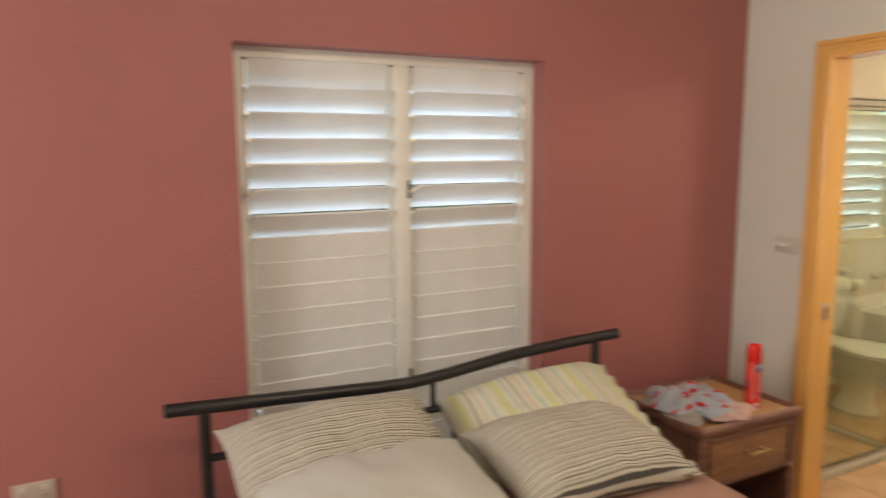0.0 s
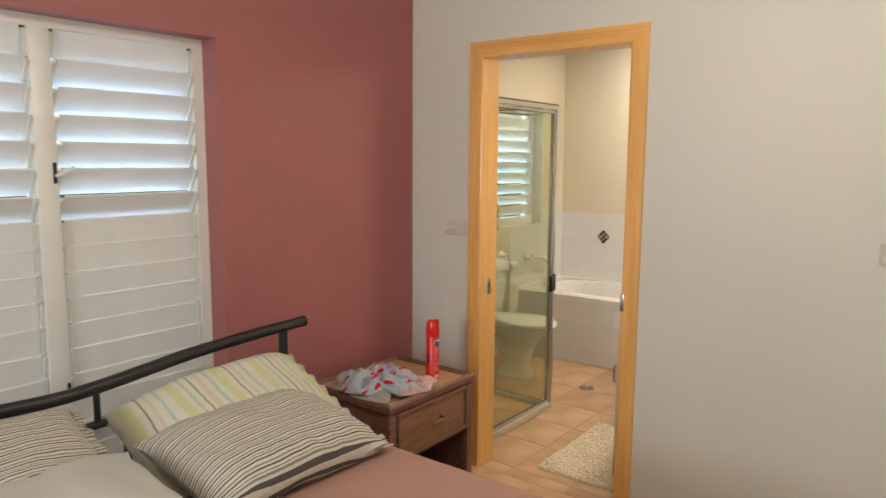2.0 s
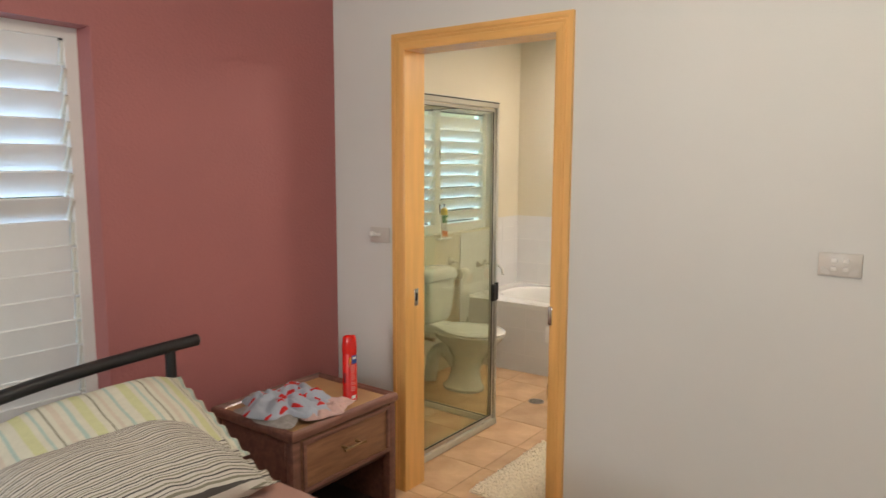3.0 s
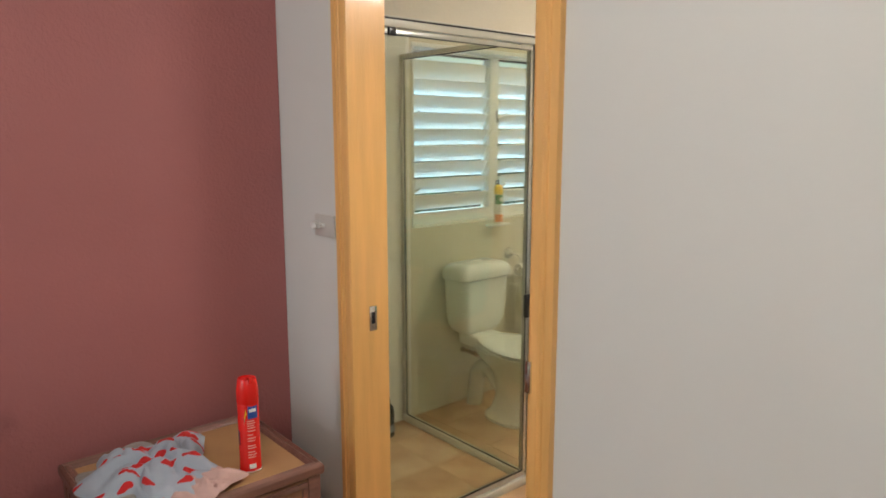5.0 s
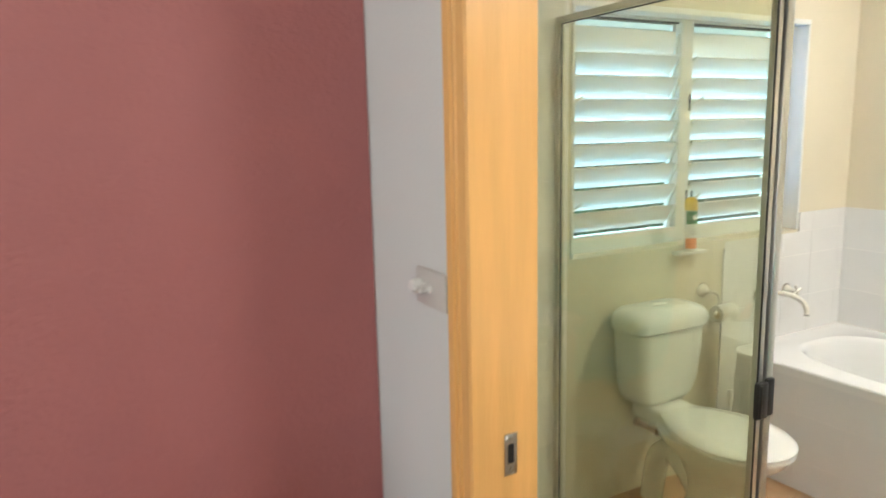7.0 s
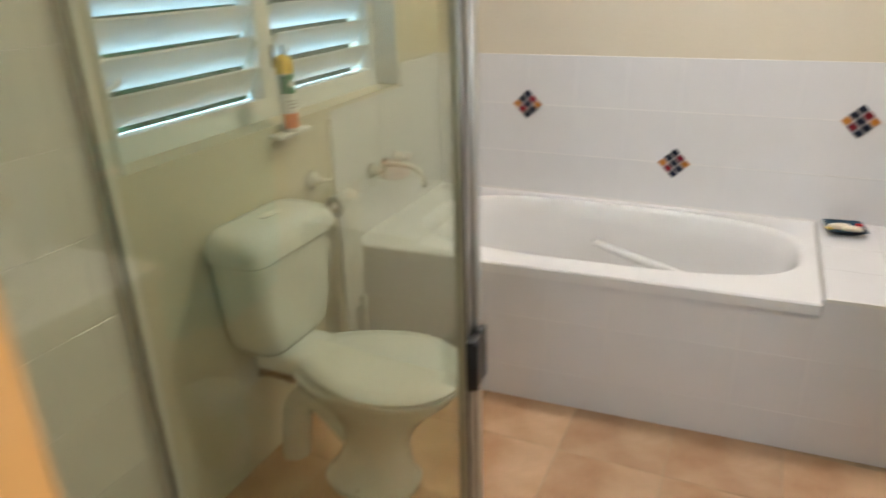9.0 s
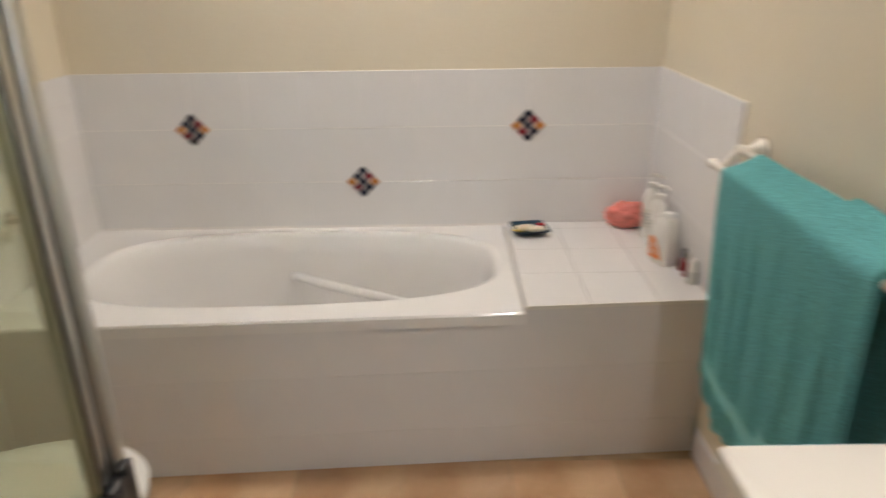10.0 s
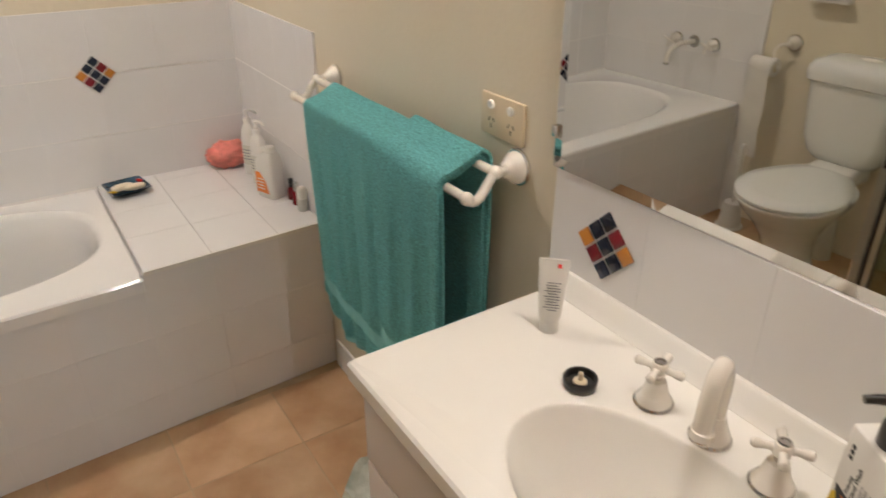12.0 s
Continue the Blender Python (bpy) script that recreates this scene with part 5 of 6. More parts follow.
bmesh.ops.recalc_face_normals(bm, faces=bm.faces)
lid = L.add(part("cistern_lid", bm, PORC))
bm = bmesh.new()
rings_bm(bm, [superellipse(X, 1.975, .034 * s, .016 * s, z, 24, 2.4) for s, z in ((1, .816), (1, .822), (.8, .824))])
bmesh.ops.recalc_face_normals(bm, faces=bm.faces)
part("flush_button", bm, WPLAS, lid, "white dual flush button")


def seat_ring(s, z, yo=0.0):
    """Egg outline, its narrow square end at the cistern."""
    out = []
    for k in range(48):
        t = 2 * math.pi * k / 48
        c, q = math.cos(t), math.sin(t)
        wdt = .186 * (1 - .50 * max(0, q) ** 1.7)
        yy = 1.620 + yo + (.300 * q * s if q > 0 else .218 * q * s)
        xx = X + wdt * s * math.copysign(abs(c) ** (.55 if q > 0 else .95), c)
        out.append((xx, yy, z))
    return out


bm = bmesh.new()
rings_bm(bm, [seat_ring(.96, .392), seat_ring(1.0, .396), seat_ring(1.0, .404), seat_ring(.97, .408)])
bmesh.ops.recalc_face_normals(bm, faces=bm.faces)
L.add(part("seat", bm, PORC))
bm = bmesh.new()
rings_bm(bm, [seat_ring(.98, .409), seat_ring(1.01, .412), seat_ring(1.01, .420), seat_ring(.96, .428), seat_ring(.7, .433), seat_ring(.3, .434)])
bmesh.ops.recalc_face_normals(bm, faces=bm.faces)
L.add(part("lid", bm, PORC))
bm = bmesh.new()


def pan(w, y0, y1, z):
    return superellipse(X, (y0 + y1) / 2, w, (y1 - y0) / 2, z, 40, 2.4)


rings_bm(bm, [pan(.108, 1.560, 1.850, 0), pan(.110, 1.555, 1.855, .02), pan(.090, 1.575, 1.82, .05), pan(.080, 1.590, 1.78, .14), pan(.094, 1.560, 1.77, .22), pan(.130, 1.495, 1.80, .30), pan(.165, 1.430, 1.90, .36), pan(.172, 1.415, 1.91, .391)])
bmesh.ops.recalc_face_normals(bm, faces=bm.faces)
pn = L.add(part("pan", bm, PORC))
bm = bmesh.new()
box_bm(bm, X - .088, X + .088, 1.84, 2.03, .360, .432, .02, 3)
part("shelf", bm, PORC, pn)
L.add(tube("outlet_pipe", smooth_path([(X, 1.74, .13), (X, 1.82, .21), (X + .01, 1.90, .24), (X + .01, 1.965, .19), (X + .01, 1.985, .10), (X + .01, 2.0, .0)], 5), .046, PORC, n=16))
for dx, yy in ((-.088, 1.60), (-.086, 1.70)):
    L.add(lathe("bolt", [(.007, 0), (.007, .003), (.004, .006)], GREYP, n=8, m=Matrix.Translation((X + dx - .012, yy, .03)) @ pose(0, 0, 0, 0, -80)))
iv = empty("inlet_valve", 1.285, 2.05, .33, "small metal water valve and hose under the cistern", "valve")
L = Local(iv)
L.add(lathe("wall_ring", [(.020, 0), (.018, .008)], CHROME, n=16, m=Matrix.Translation((1.380, N, .300)) @ pose(0, 0, 0, 90)))
L.add(tube("valve", [(1.380, N, .300), (1.380, 1.99, .300), (1.380, 1.955, .300)], [.011, .011, .016], BRASS, n=12))
L.add(tube("hose", smooth_path([(1.380, 1.995, .305), (1.378, 1.995, .35), (1.370, 2.0, .40), (1.36, 2.0, .45)], 4), .006, ALU, n=8))
br = empty("toilet_brush", 1.790, 1.95, 0, "white toilet brush in its round holder beside the bath", "toilet brush")
L = Local(br)
T = Matrix.Translation((1.795, 1.95, 0))
L.add(lathe("holder", [(.058, 0), (.060, .006), (.050, .012), (.038, .10), (.036, .12), (.032, .12)], WPLAS, n=24, m=T))
L.add(lathe("handle", [(.008, .06), (.008, .33), (.012, .345), (.013, .375), (.010, .392), (0, .396)], WPLAS, n=14, m=T))

# toilet roll holder with paper hanging down
tp = empty("toilet_roll_holder", 1.745, N, .815, "white ring toilet roll holder with a chrome-edged wall plate", "toilet roll holder")
L = Local(tp)
TM = Matrix.Translation((1.735, N - .0005, .812)) @ pose(0, 0, 0, 90)
L.add(lathe("flange_ring", [(.033, 0), (.033, .004), (.028, .006)], CHROME, n=24, m=TM))
fl = L.add(lathe("flange", [(.030, .003), (.028, .014), (.018, .024), (.011, .032), (.010, .048)], ENAM, n=24, m=TM))
tube("ring", smooth_path([(1.735, N - .046, .812), (1.765, N - .052, .806), (1.785, N - .055, .775), (1.770, N - .060, .735), (1.752, N - .062, .718), (1.79, N - .062, .716), (1.86, N - .062, .716)], 5), .006, ENAM, fl, n=10)
ro = empty("toilet_roll", 1.81, N - .062, .716, "part-used white toilet roll with a long strip hanging down", "toilet roll")
L = Local(ro)
ob = L.add(lathe("roll", [(.019, -.05), (.036, -.05), (.037, -.048), (.037, .048), (.036, .05), (.019, .05)], PAPER, n=28, m=Matrix.Translation((1.812, N - .062, .716)) @ pose(0, 0, 0, 0, 90)))
lathe("core", [(.0185, -.0505), (.0200, -.0505), (.0200, .0505), (.0185, .0505)], CPLAS, ob, "cardboard core", n=20, m=Matrix.Translation((1.812, N - .062, .716)) @ pose(0, 0, 0, 0, 90))
bm = bmesh.new()
prev = None
for k in range(19):
    z = .716 - .385 * k / 18
    c = [bm.verts.new((1.764 + .096 * q / 4 + .004 * math.sin(k * .7), N - .0995 + .012 * (k / 18) + .003 * math.sin(k * .8 + q), z)) for q in range(5)]
    if prev:
        for q in range(4):
            bm.faces.new((prev[q], prev[q + 1], c[q + 1], c[q]))
    prev = c
L.add(part("hanging_sheet", bm, PAPER))

# bath taps on the north wall
for nm, x in (("bath_tap", 2.092), ("bath_tap", 2.288)):
    t = empty(nm, x, N, .745, "cream enamelled cross-head bath tap on the wall tiles", "tap", "bath taps")
    L = Local(t)
    W = Matrix.Translation((x, N - .009, .745)) @ pose(0, 0, 0, 90)
    L.add(lathe("wall_ring", [(.030, 0), (.030, .003), (.026, .006)], CHROME, n=22, m=W))
    L.add(lathe("bell", [(.026, .003), (.022, .012), (.015, .026), (.012, .040), (.008, .044)], ENAM, n=22, m=W))
    bm = bmesh.new()
    lathe_bm(bm, [(.007, .042), (.011, .050), (.011, .062), (.008, .066)], 14, W)
    for k in range(4):
        a = radians(20 + 90 * k)
        d = Vector((math.cos(a), 0, math.sin(a)))
        c = Vector((x, N - .009 - .057, .745))
        tube_bm(bm, [c + d * .008, c + d * .022, c + d * .031, c + d * .034], [.005, .0055, .006, .003], 8)
    L.add(part("cross_handle", bm, ENAM))
t = empty("bath_spout", 2.190, N, .745, "cream enamelled swan-neck bath spout on the wall tiles", "tap", "bath taps")
L = Local(t)
W = Matrix.Translation((2.195, N - .009, .745)) @ pose(0, 0, 0, 90)
L.add(lathe("wall_ring", [(.028, 0), (.028, .003), (.024, .006)], CHROME, n=22, m=W))
o = L.add(tube("neck", smooth_path([(2.195, N - .01, .745), (2.195, N - .05, .748), (2.205, N - .10, .745), (2.215, N - .145, .725), (2.22, N - .162, .695), (2.22, N - .164, .672)], 5), .011, ENAM, n=14))
lathe("outlet_ring", [(.012, 0), (.013, .003), (.012, .006)], CHROME, o, n=16, m=Matrix.Translation((2.22, N - .164, .662)))

# air freshener on a small tiled sill
sh = boxes("tile_shelf", [(1.548, 1.705, N - .050, N - .0005, .985, .999)], WPLAS, None, .004)
tagged(sh, "small white ceramic shelf fixed under the louvre window", "shelf")
af = empty("air_freshener_can", 1.622, N - .026, .999, "slim air freshener can with a yellow cap and green label", "air freshener")
L = Local(af)
T = Matrix.Translation((1.622, N - .030, .999)) @ Matrix.Diagonal((1.18, 1.18, 1, 1))
bd = L.add(lathe("body", [(.0185, 0), (.0215, .003), (.0215, .165), (.019, .172)], WPLAS, n=24, m=T))
L.add(lathe("cap", [(.0218, .168), (.0218, .198), (.018, .212), (.010, .220), (.006, .221)], YELL, n=24, m=T, label="yellow cap"))
L.add(lathe("nozzle", [(.004, .220), (.004, .246), (.002, .248)], BLACKP, n=10, m=T))
L.add(part("green_label", curved_patch(.0218, -180, 0, .112, .166, T, 14), GREEN))
L.add(part("orange_label", curved_patch(.0218, -180, 0, .012, .055, T, 14), ORANGE, label="orange fruit picture"))
bm = bmesh.new()
lathe_bm(bm, [(0, 0), (.011, 0), (.011, .0006)], 18, T @ Matrix.Translation((-.004, -.0218, .140)) @ pose(0, 0, 0, 90))
L.add(part("white_disc", bm, WPLAS))
bm = bmesh.new()
for k in range(3):
    b2 = curved_patch(.0219, -140, -60 - 8 * k, .070 + .010 * k, .073 + .010 * k, T)
    me = bpy.data.meshes.new("tmp")
    b2.to_mesh(me)
    bm.from_mesh(me)
    bpy.data.meshes.remove(me)
    b2.free()
L.add(part("print_lines", bm, GREYP))

# ---------------- shower enclosure ----------------
SX, SY, SH = .958, 1.195, 1.885
se = empty("shower_screen", .55, SY, 0, "framed aluminium and tinted glass corner shower enclosure", "shower screen")
L = Local(se)
L.add(boxes("sill_rail", [(WI + .008, SX + .020, SY - .020, SY + .020, 0, .036), (SX - .016, SX + .020, SY + .020, N - .008, 0, .036)], ALUD, None, .004))
L.add(boxes("head_rail", [(WI + .008, SX + .014, SY - .014, SY + .016, SH - .036, SH), (SX - .012, SX + .014, SY + .016, N - .008, SH - .022, SH)], ALUD, None, .003))
L.add(boxes("wall_channel", [(WI + .008, WI + .030, SY - .012, SY + .012, .036, SH - .036)], ALU, None, .002))
L.add(boxes("wall_channel", [(SX - .013, SX + .013, N - .032, N - .008, .036, SH - .022)], ALUD, None, .002))
L.add(boxes("corner_post", [(SX - .008, SX + .018, SY - .016, SY + .014, .036, SH - .036)], ALU, None, .004))
L.add(boxes("seal", [(SX - .0175, SX - .0085, SY - .004, SY + .006, .040, SH - .040)], BLACKP))
dr = L.add(boxes("door_frame", [(WI + .034, SX - .018, SY - .010, SY + .008, .042, .064), (WI + .034, SX - .018, SY - .010, SY + .008, SH - .058, SH - .042), (SX - .036, SX - .018, SY - .012, SY + .010, .064, SH - .058)], ALU, None, .002))
boxes("glass_bead", [(WI + .034, SX - .036, SY - .0112, SY - .0052, .064, .068), (WI + .034, SX - .036, SY - .0112, SY - .0052, SH - .061, SH - .058), (SX - .041, SX - .0362, SY - .0135, SY - .0105, .068, SH - .061)], BLACKP, dr)
g1 = boxes("door_glass", [(WI + .034, SX - .037, SY - .004, SY + .001, .064, SH - .058)], GLASS, dr)
g2 = L.add(boxes("fixed_glass", [(SX - .002, SX + .003, SY + .016, N - .030, .036, SH - .022)], GLASS, None))
L.add(boxes("glass_bead", [(SX - .006, SX - .0022, SY + .018, N - .034, SH - .027, SH - .023), (SX - .006, SX - .0022, SY + .018, N - .034, .037, .041), (SX - .006, SX - .0022, N - .037, N - .033, .041, SH - .027)], BLACKP))
L.add(boxes("header_shadow_strip", [(WI + .010, SX + .012, SY - .0165, SY - .0142, SH - .012, SH - .006)], BLACKP))
for z in (SH - .050, .052):
    L.add(box("pivot_block", .232, .262, SY - .020, SY - .010, z - .014, z + .014, BLACKP, bevel=.003))
hb = bmesh.new()
box_bm(hb, SX - .052, SX - .014, SY - .030, SY - .012, .752, .850, .004)
box_bm(hb, SX - .018, SX + .008, SY - .030, SY - .0165, .756, .858, .004)
box_bm(hb, SX - .052, SX - .045, SY - .036, SY - .028, .756, .846, .002)
L.add(part("handle", hb, BLACKP, label="black moulded plastic catch handle"))

bt = empty("shampoo_bottle", .742, 1.93, 0, "dark shampoo bottle standing on the shower floor", "bottle")
L = Local(bt)
T = Matrix.Translation((.765, 1.955, .0))
bm = bmesh.new()
rings_bm(bm, [superellipse(.765, 1.955, .036 * s, .024 * s, z, 24, 2.6) for s, z in ((.92, 0), (1, .005), (1, .13), (.86, .155), (.45, .172), (.38, .176))])
bmesh.ops.recalc_face_normals(bm, faces=bm.faces)
L.add(part("body", bm, DKGREEN))
L.add(lathe("cap", [(.015, .175), (.016, .178), (.016, .200), (.012, .205)], BLACKP, n=18, m=T))
L.add(box("label", .745, .790, 1.9295, 1.9312, .028, .066, GREYP, label="small grey printed label"))

# drain, rug and bag
dn = empty("floor_drain", 1.452, 1.168, 0, "round chrome floor drain grate in the tiles", "floor drain")
L = Local(dn)
T = Matrix.Translation((1.452, 1.168, -.0005))
L.add(lathe("rim", [(.052, 0), (.052, .003), (.044, .004), (.043, .001)], CHROME, n=32, m=T))
L.add(lathe("sump", [(0, .0012), (.043, .0012), (.043, .0018), (0, .0018)], BLACKP, n=24, m=T))
bm = bmesh.new()
for k in range(-4, 5):
    w = math.sqrt(max(0, .042 ** 2 - (k * .0095) ** 2))
    box_bm(bm, 1.452 - w, 1.452 + w, 1.168 + k * .0095 - .0024, 1.168 + k * .0095 + .0024, .0014, .0035)
L.add(part("grate", bm, CHROME))

rug = empty("bath_mat", .55, .6, 0, "cream shaggy bath mat on the tiled floor", "bath mat")
L = Local(rug)
RX0, RX1, RY0, RY1 = .165, .900, .385, .815
L.add(box("backing", RX0, RX1, RY0, RY1, -.001, .008, RUG, bevel=.003))
rnd = random.Random(9)
bm = bmesh.new()
for k in range(4200):
    x, y = rnd.uniform(RX0 + .004, RX1 - .004), rnd.uniform(RY0 + .004, RY1 - .004)
    a, s, h = rnd.uniform(0, 6.28), rnd.uniform(.005, .009), rnd.uniform(.004, .014)
    lx, ly = rnd.uniform(-.008, .008), rnd.uniform(-.008, .008)
    low = [bm.verts.new((x + s * math.cos(a + q * 1.2566), y + s * math.sin(a + q * 1.2566), .006)) for q in range(5)]
    mid = [bm.verts.new((x + lx * .5 + s * .8 * math.cos(a + q * 1.2566), y + ly * .5 + s * .8 * math.sin(a + q * 1.2566), .006 + h * .75)) for q in range(5)]
    tip = bm.verts.new((x + lx, y + ly, .007 + h))
    for q in range(5):
        bm.faces.new((low[q], low[(q + 1) % 5], mid[(q + 1) % 5], mid[q]))
        bm.faces.new((mid[q], mid[(q + 1) % 5], tip))
p = part("shag", bm, RUG)
L.add(p)
tagged(p, kind="stuff")

bag = empty("plastic_bag", 1.22, .26, 0, "printed translucent plastic shopping bag lining a bin beside the vanity", "plastic bag")
L = Local(bag)
bm = bmesh.new()
rings = []
for k, (s, z) in enumerate(((.80, .0), (.95, .02), (1, .12), (1.02, .22), (1.10, .27), (1.02, .30), (.90, .285))):
    rings.append([(1.195 + .110 * s * math.cos(t) * (1 + .09 * math.sin(t * 7 + k)), .235 + .110 * s * math.sin(t) * (1 + .09 * math.sin(t * 5 + k * 2)), z + .006 * math.sin(t * 6)) for t in [2 * math.pi * q / 40 for q in range(40)]])
rings_bm(bm, rings)
L.add(part("bag", bm, BAG))

# ---------------- mosaics ----------------
def mosaic(name, m, label):
    """Nine small glazed squares set cornerwise, rising from the wall along local z."""
    t = new(name)
    t.matrix_basis = m
    tagged(t, label, "mosaic tile", "diamond mosaics")
    s, g = .0262, .0295
    cols = ((AMBER, NAVY, NAVY), (MAROON, NAVY, MAROON), (NAVY, NAVY, AMBER))
    for i in range(3):
        for j in range(3):
            cx, cy = (j - 1) * g, (1 - i) * g
            bm = bmesh.new()
            box_bm(bm, -s / 2, s / 2, -s / 2, s / 2, 0, .0035, .0018, 2)
            part("mosaic_tile", bm, cols[i][j], t, at=Matrix.Translation((cx, cy, .0)))
    return t


TK = .008   # tile thickness on the walls
for y, z in ((1.665, .9), (1.065, .7), (.465, .9)):
    mosaic("mosaic_inset", Matrix.Translation((FAR - TK + .0, y, z)) @ pose(0, 0, 0, 90, 0, -90) @ pose(0, 0, 0, 0, 0, 45), "diamond of navy, maroon and amber mosaic tiles above the bath")
mosaic("mosaic_inset", Matrix.Translation((.906, .0065, .95)) @ pose(0, 0, 0, 90, 0, 180) @ pose(0, 0, 0, 0, 0, 45), "diamond of navy, maroon and amber mosaic tiles under the mirror")
mosaic("mosaic_inset", Matrix.Translation((.270, .0065, .95)) @ pose(0, 0, 0, 90, 0, 180) @ pose(0, 0, 0, 0, 0, 45), "diamond of navy, maroon and amber mosaic tiles above the basin")

# ---------------- tiles, one by one ----------------
_cache = {}


def tile(parent, name, cx, cy, cz, a, b, axis, mat, thick, gap=.0022):
    """One tile with eased edges. axis: the wall's normal; a and b its two sizes (along the wall, up)."""
    key = (round(a, 4), round(b, 4), axis, mat.name, thick)
    if key not in _cache:
        bm = bmesh.new()
        h = thick
        w, d = a - gap * (1 if axis == "+z" else .28), b - gap
        e = .0006
        rings = [[(-w / 2, -d / 2, 0), (w / 2, -d / 2, 0), (w / 2, d / 2, 0), (-w / 2, d / 2, 0)], [(-w / 2, -d / 2, h - e), (w / 2, -d / 2, h - e), (w / 2, d / 2, h - e), (-w / 2, d / 2, h - e)],
                 [(-w / 2 + e, -d / 2 + e, h), (w / 2 - e, -d / 2 + e, h), (w / 2 - e, d / 2 - e, h), (-w / 2 + e, d / 2 - e, h)]]
        rings_bm(bm, rings)
        me = bpy.data.meshes.new(name)
        bm.to_mesh(me)
        bm.free()
        me.materials.append(mat)
        _cache[key] = me
    ob = new(name, _cache[key])
    rot = {"-x": pose(0, 0, 0, 90, 0, -90), "+x": pose(0, 0, 0, 90, 0, 90), "+y": pose(0, 0, 0, 90, 0, 180), "-y": pose(0, 0, 0, 90, 0, 0), "+z": Matrix.Identity(4)}[axis]
    ob.parent = parent
    ob.matrix_basis = Matrix.Translation((cx, cy, cz)) @ rot
    return ob


def cuts(a, b, start, step):
    """Edges of whole and cut tiles from a to b, with a joint at start."""
    k = math.ceil((a - start) / step - 1e-6)
    e = [a]
    while start + k * step < b - 1e-4:
        if start + k * step > a + 1e-4:
            e.append(start + k * step)
        k += 1
    return list(zip(e, e[1:] + [b]))


# bath wall and its grout
G = .0068
gr = boxes("grout", [(FAR - G, FAR, 0, N, .50, 1.098), (2.01, FAR - G, 0, G, .50, 1.098), (1.862, FAR - G, N - G, N, .0, .98), (2.362, FAR - G, N - G, N, .98, 1.098)], GROUTW, wall_bf)
for a, b in cuts(0.008, N - .008, .065, .2):
    for z0, z1 in ((.528, .70), (.70, .90), (.90, 1.10)):
        tile(wall_bf, "tile", FAR - G, (a + b) / 2, (z0 + z1) / 2, b - a, z1 - z0, "-x", TILEW, TK - G, .0034)
for a, b in cuts(2.008, FAR - .008, 2.12, .2):
    for z0, z1 in ((.533, .70), (.70, .90), (.90, 1.10)):
        tile(wall_bs, "tile", (a + b) / 2, G, (z0 + z1) / 2, b - a, z1 - z0, "+y", TILEW, TK - G)
for a, b in cuts(1.862, FAR - .008, 2.06, .2):
    for z0, z1 in ((.522, .70), (.70, .90), (.90, 1.01)):
        tile(wall_bn, "tile", (a + b) / 2, N - G, (z0 + z1) / 2, b - a, z1 - z0, "-y", TILEW, TK - G)
for a, b in cuts(2.362, FAR - .008, 2.46, .2):
    tile(wall_bn, "tile", (a + b) / 2, N - G, 1.055, b - a, .09, "-y", TILEW, TK - G)
# splashback under the mirror
boxes("grout", [(WI, 1.030, 0, .004, .862, 1.045)], GROUTW, wall_bs)
for a, b in cuts(WI + .002, 1.032, 1.032 - .2 * 5, .2):
    tile(wall_bs, "tile", (a + b) / 2, .004, .954, b - a, .180, "+y", TILEW, .0022, .0007)
# skirting tiles
for a, b in cuts(1.03, 2.022, 1.16, .2):
    tile(wall_bs, "skirting_tile", (a + b) / 2, .001, .052, b - a, .104, "+y", TILEW, .007)
# bath front and ledge: the front runs a little out of square with the room
SKEW = .056
SM = Matrix.Translation((2.042, 0, 0)) @ Matrix.Rotation(math.atan(SKEW), 4, "Z") @ Matrix.Translation((-2.0, 0, 0))


def prism(name, pts, z0, z1, mat, parent=None):
    """An upright block on a ground plan of (x, y) points."""
    b = bmesh.new()
    rings_bm(b, [[(x, y, z0) for x, y in pts], [(x, y, z1) for x, y in pts]])
    bmesh.ops.recalc_face_normals(b, faces=b.faces)
    return part(name, b, mat, parent, smooth=False)


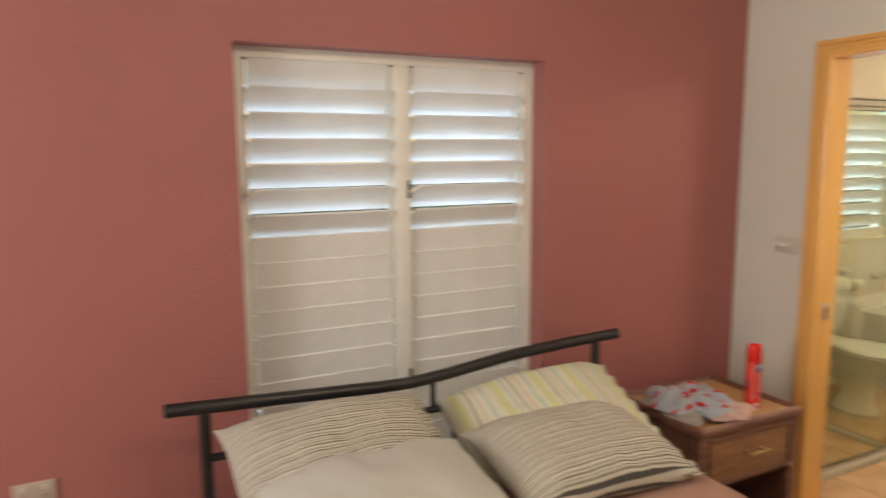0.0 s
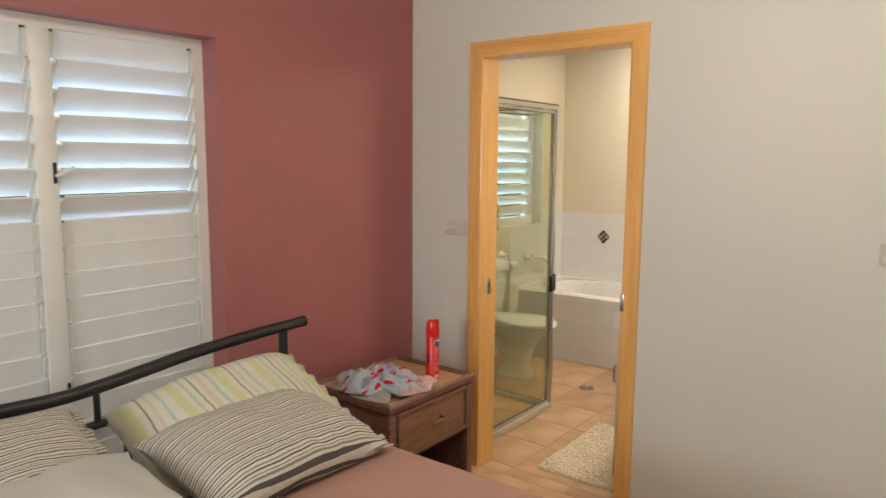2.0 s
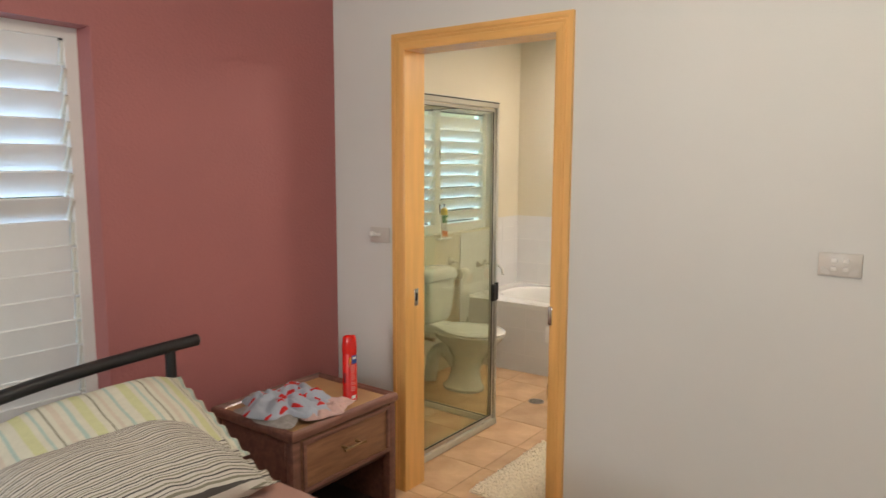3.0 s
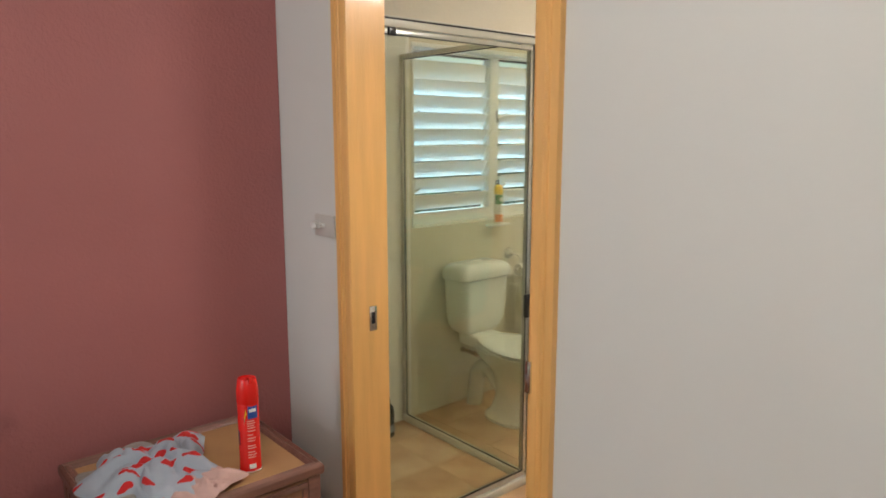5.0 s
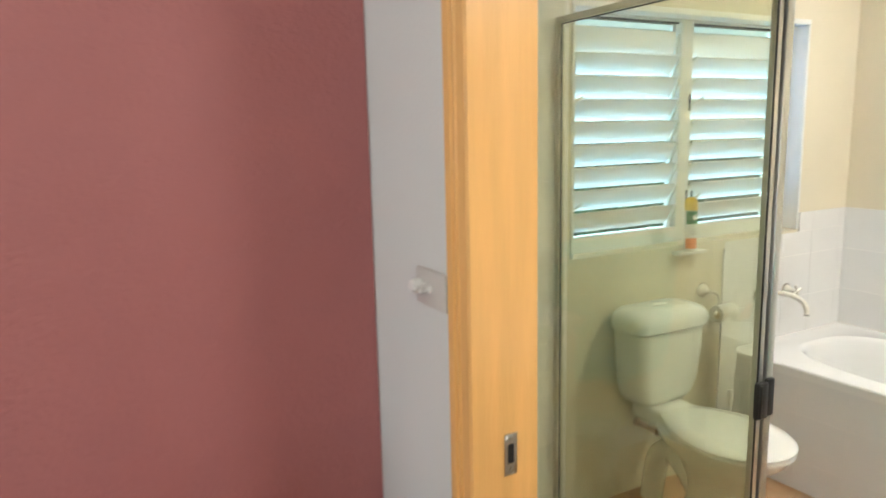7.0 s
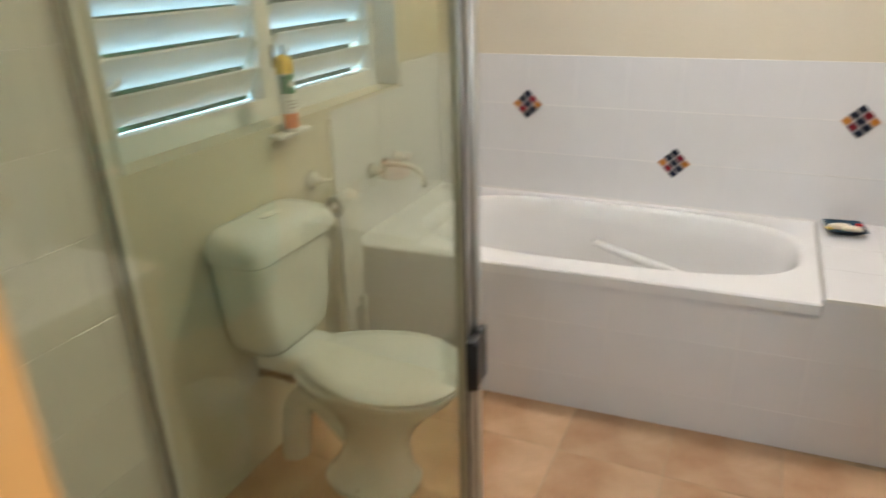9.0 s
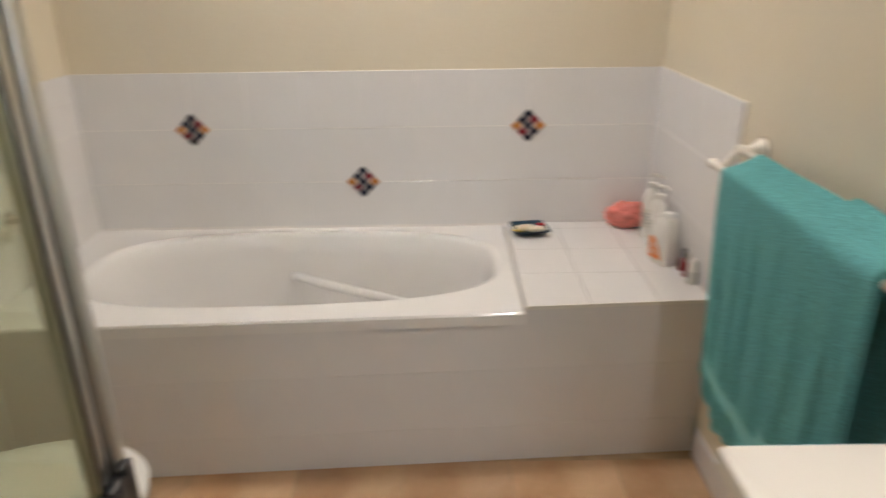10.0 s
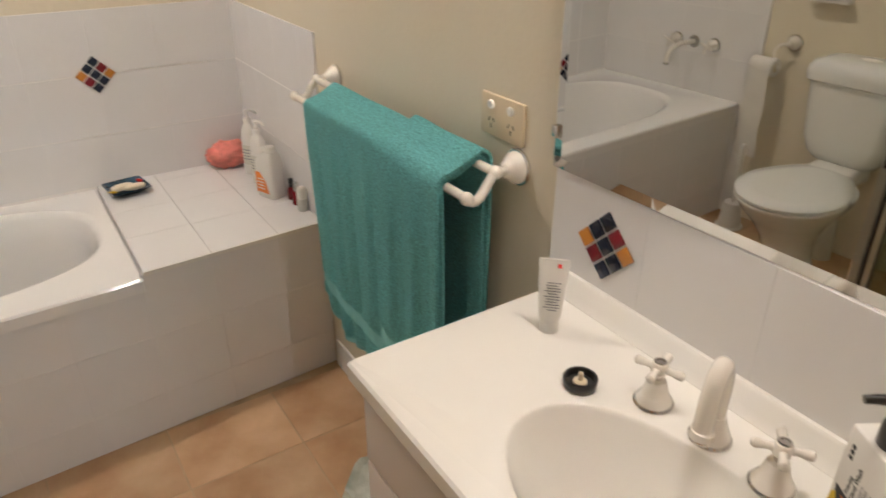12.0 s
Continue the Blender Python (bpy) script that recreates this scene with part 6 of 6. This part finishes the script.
front = lambda y: 2.042 - SKEW * y
sur = prism("bath_surround", [(front(.001), .001), (front(.001) + .05, .001), (front(N) + .05, N - .001), (front(N), N - .001)], 0, BZ - .040, GROUTW)
structure(sur, "white tiled bath surround and ledge", "bath surround")
prism("ledge", [(front(.001) + .004, .001), (FAR - .009, .001), (FAR - .009, BY0 - .004), (front(BY0) + .004, BY0 - .004)], BZ - .0399, LZ - .004, GROUTW, sur)
for a, b in cuts(.003, N - .012, .157, .1985):
    for z0, z1 in ((0, .130), (.130, .328), (.328, LZ - .006 if b < BY0 + .01 else .482)):
        t = tile(sur, "tile", 2.0000, (a + b) / 2, (z0 + z1) / 2, b - a, z1 - z0, "-x", TILEW, .0009, .0008)
        t.matrix_basis = SM @ t.matrix_basis
for y0, y1 in cuts(.009, BY0 - .004, .155, .2):
    prism("tile", [(front(y0) - .001, y0 + .0008), (2.239, y0 + .0008), (2.239, y1 - .0008), (front(y1) - .001, y1 - .0008)], LZ - .0039, LZ, TILEW, sur)
    for x0, x1 in cuts(2.24, FAR - .009, 2.24, .2):
        tile(sur, "tile", (x0 + x1) / 2, (y0 + y1) / 2, LZ - .004, x1 - x0, y1 - y0, "+z", TILEW, .004, .0016)
prism("edge_trim", [(front(.001) - .006, .001), (front(.001) - .0015, .001), (front(BY0) - .0015, BY0 - .003), (front(BY0) - .006, BY0 - .003)], LZ - .010, LZ + .0012, WPLAS, sur)
# shower walls
boxes("grout", [(WI, SX + .05, N - G, N, 0, 2.02), (WI, WI + G, SY - .02, N - G, 0, 2.02)], GROUTW, wall_bn)
for a, b in cuts(WI + .008, SX + .03, .885, .2):
    for z0, z1 in cuts(0, 2.02, .12, .2):
        tile(wall_bn, "tile", (a + b) / 2, N - G, (z0 + z1) / 2, b - a, z1 - z0, "-y", TILES, TK - G)
for a, b in cuts(SY - .02, N - .008, SY + .1, .2):
    for z0, z1 in cuts(0, 2.02, .12, .2):
        tile(wall_door, "tile", WI + G, (a + b) / 2, (z0 + z1) / 2, b - a, z1 - z0, "+x", TILES, TK - G)
# bathroom floor
for x0, x1 in cuts(0.004, 2.0035, 1.735, .328):
    for y0, y1 in cuts(0.009, N - .002, .253, .325):
        tile(floor_bath, "floor_tile", (x0 + x1) / 2, (y0 + y1) / 2, -.0016, x1 - x0, y1 - y0, "+z", FLOORT, .0016, .0042)
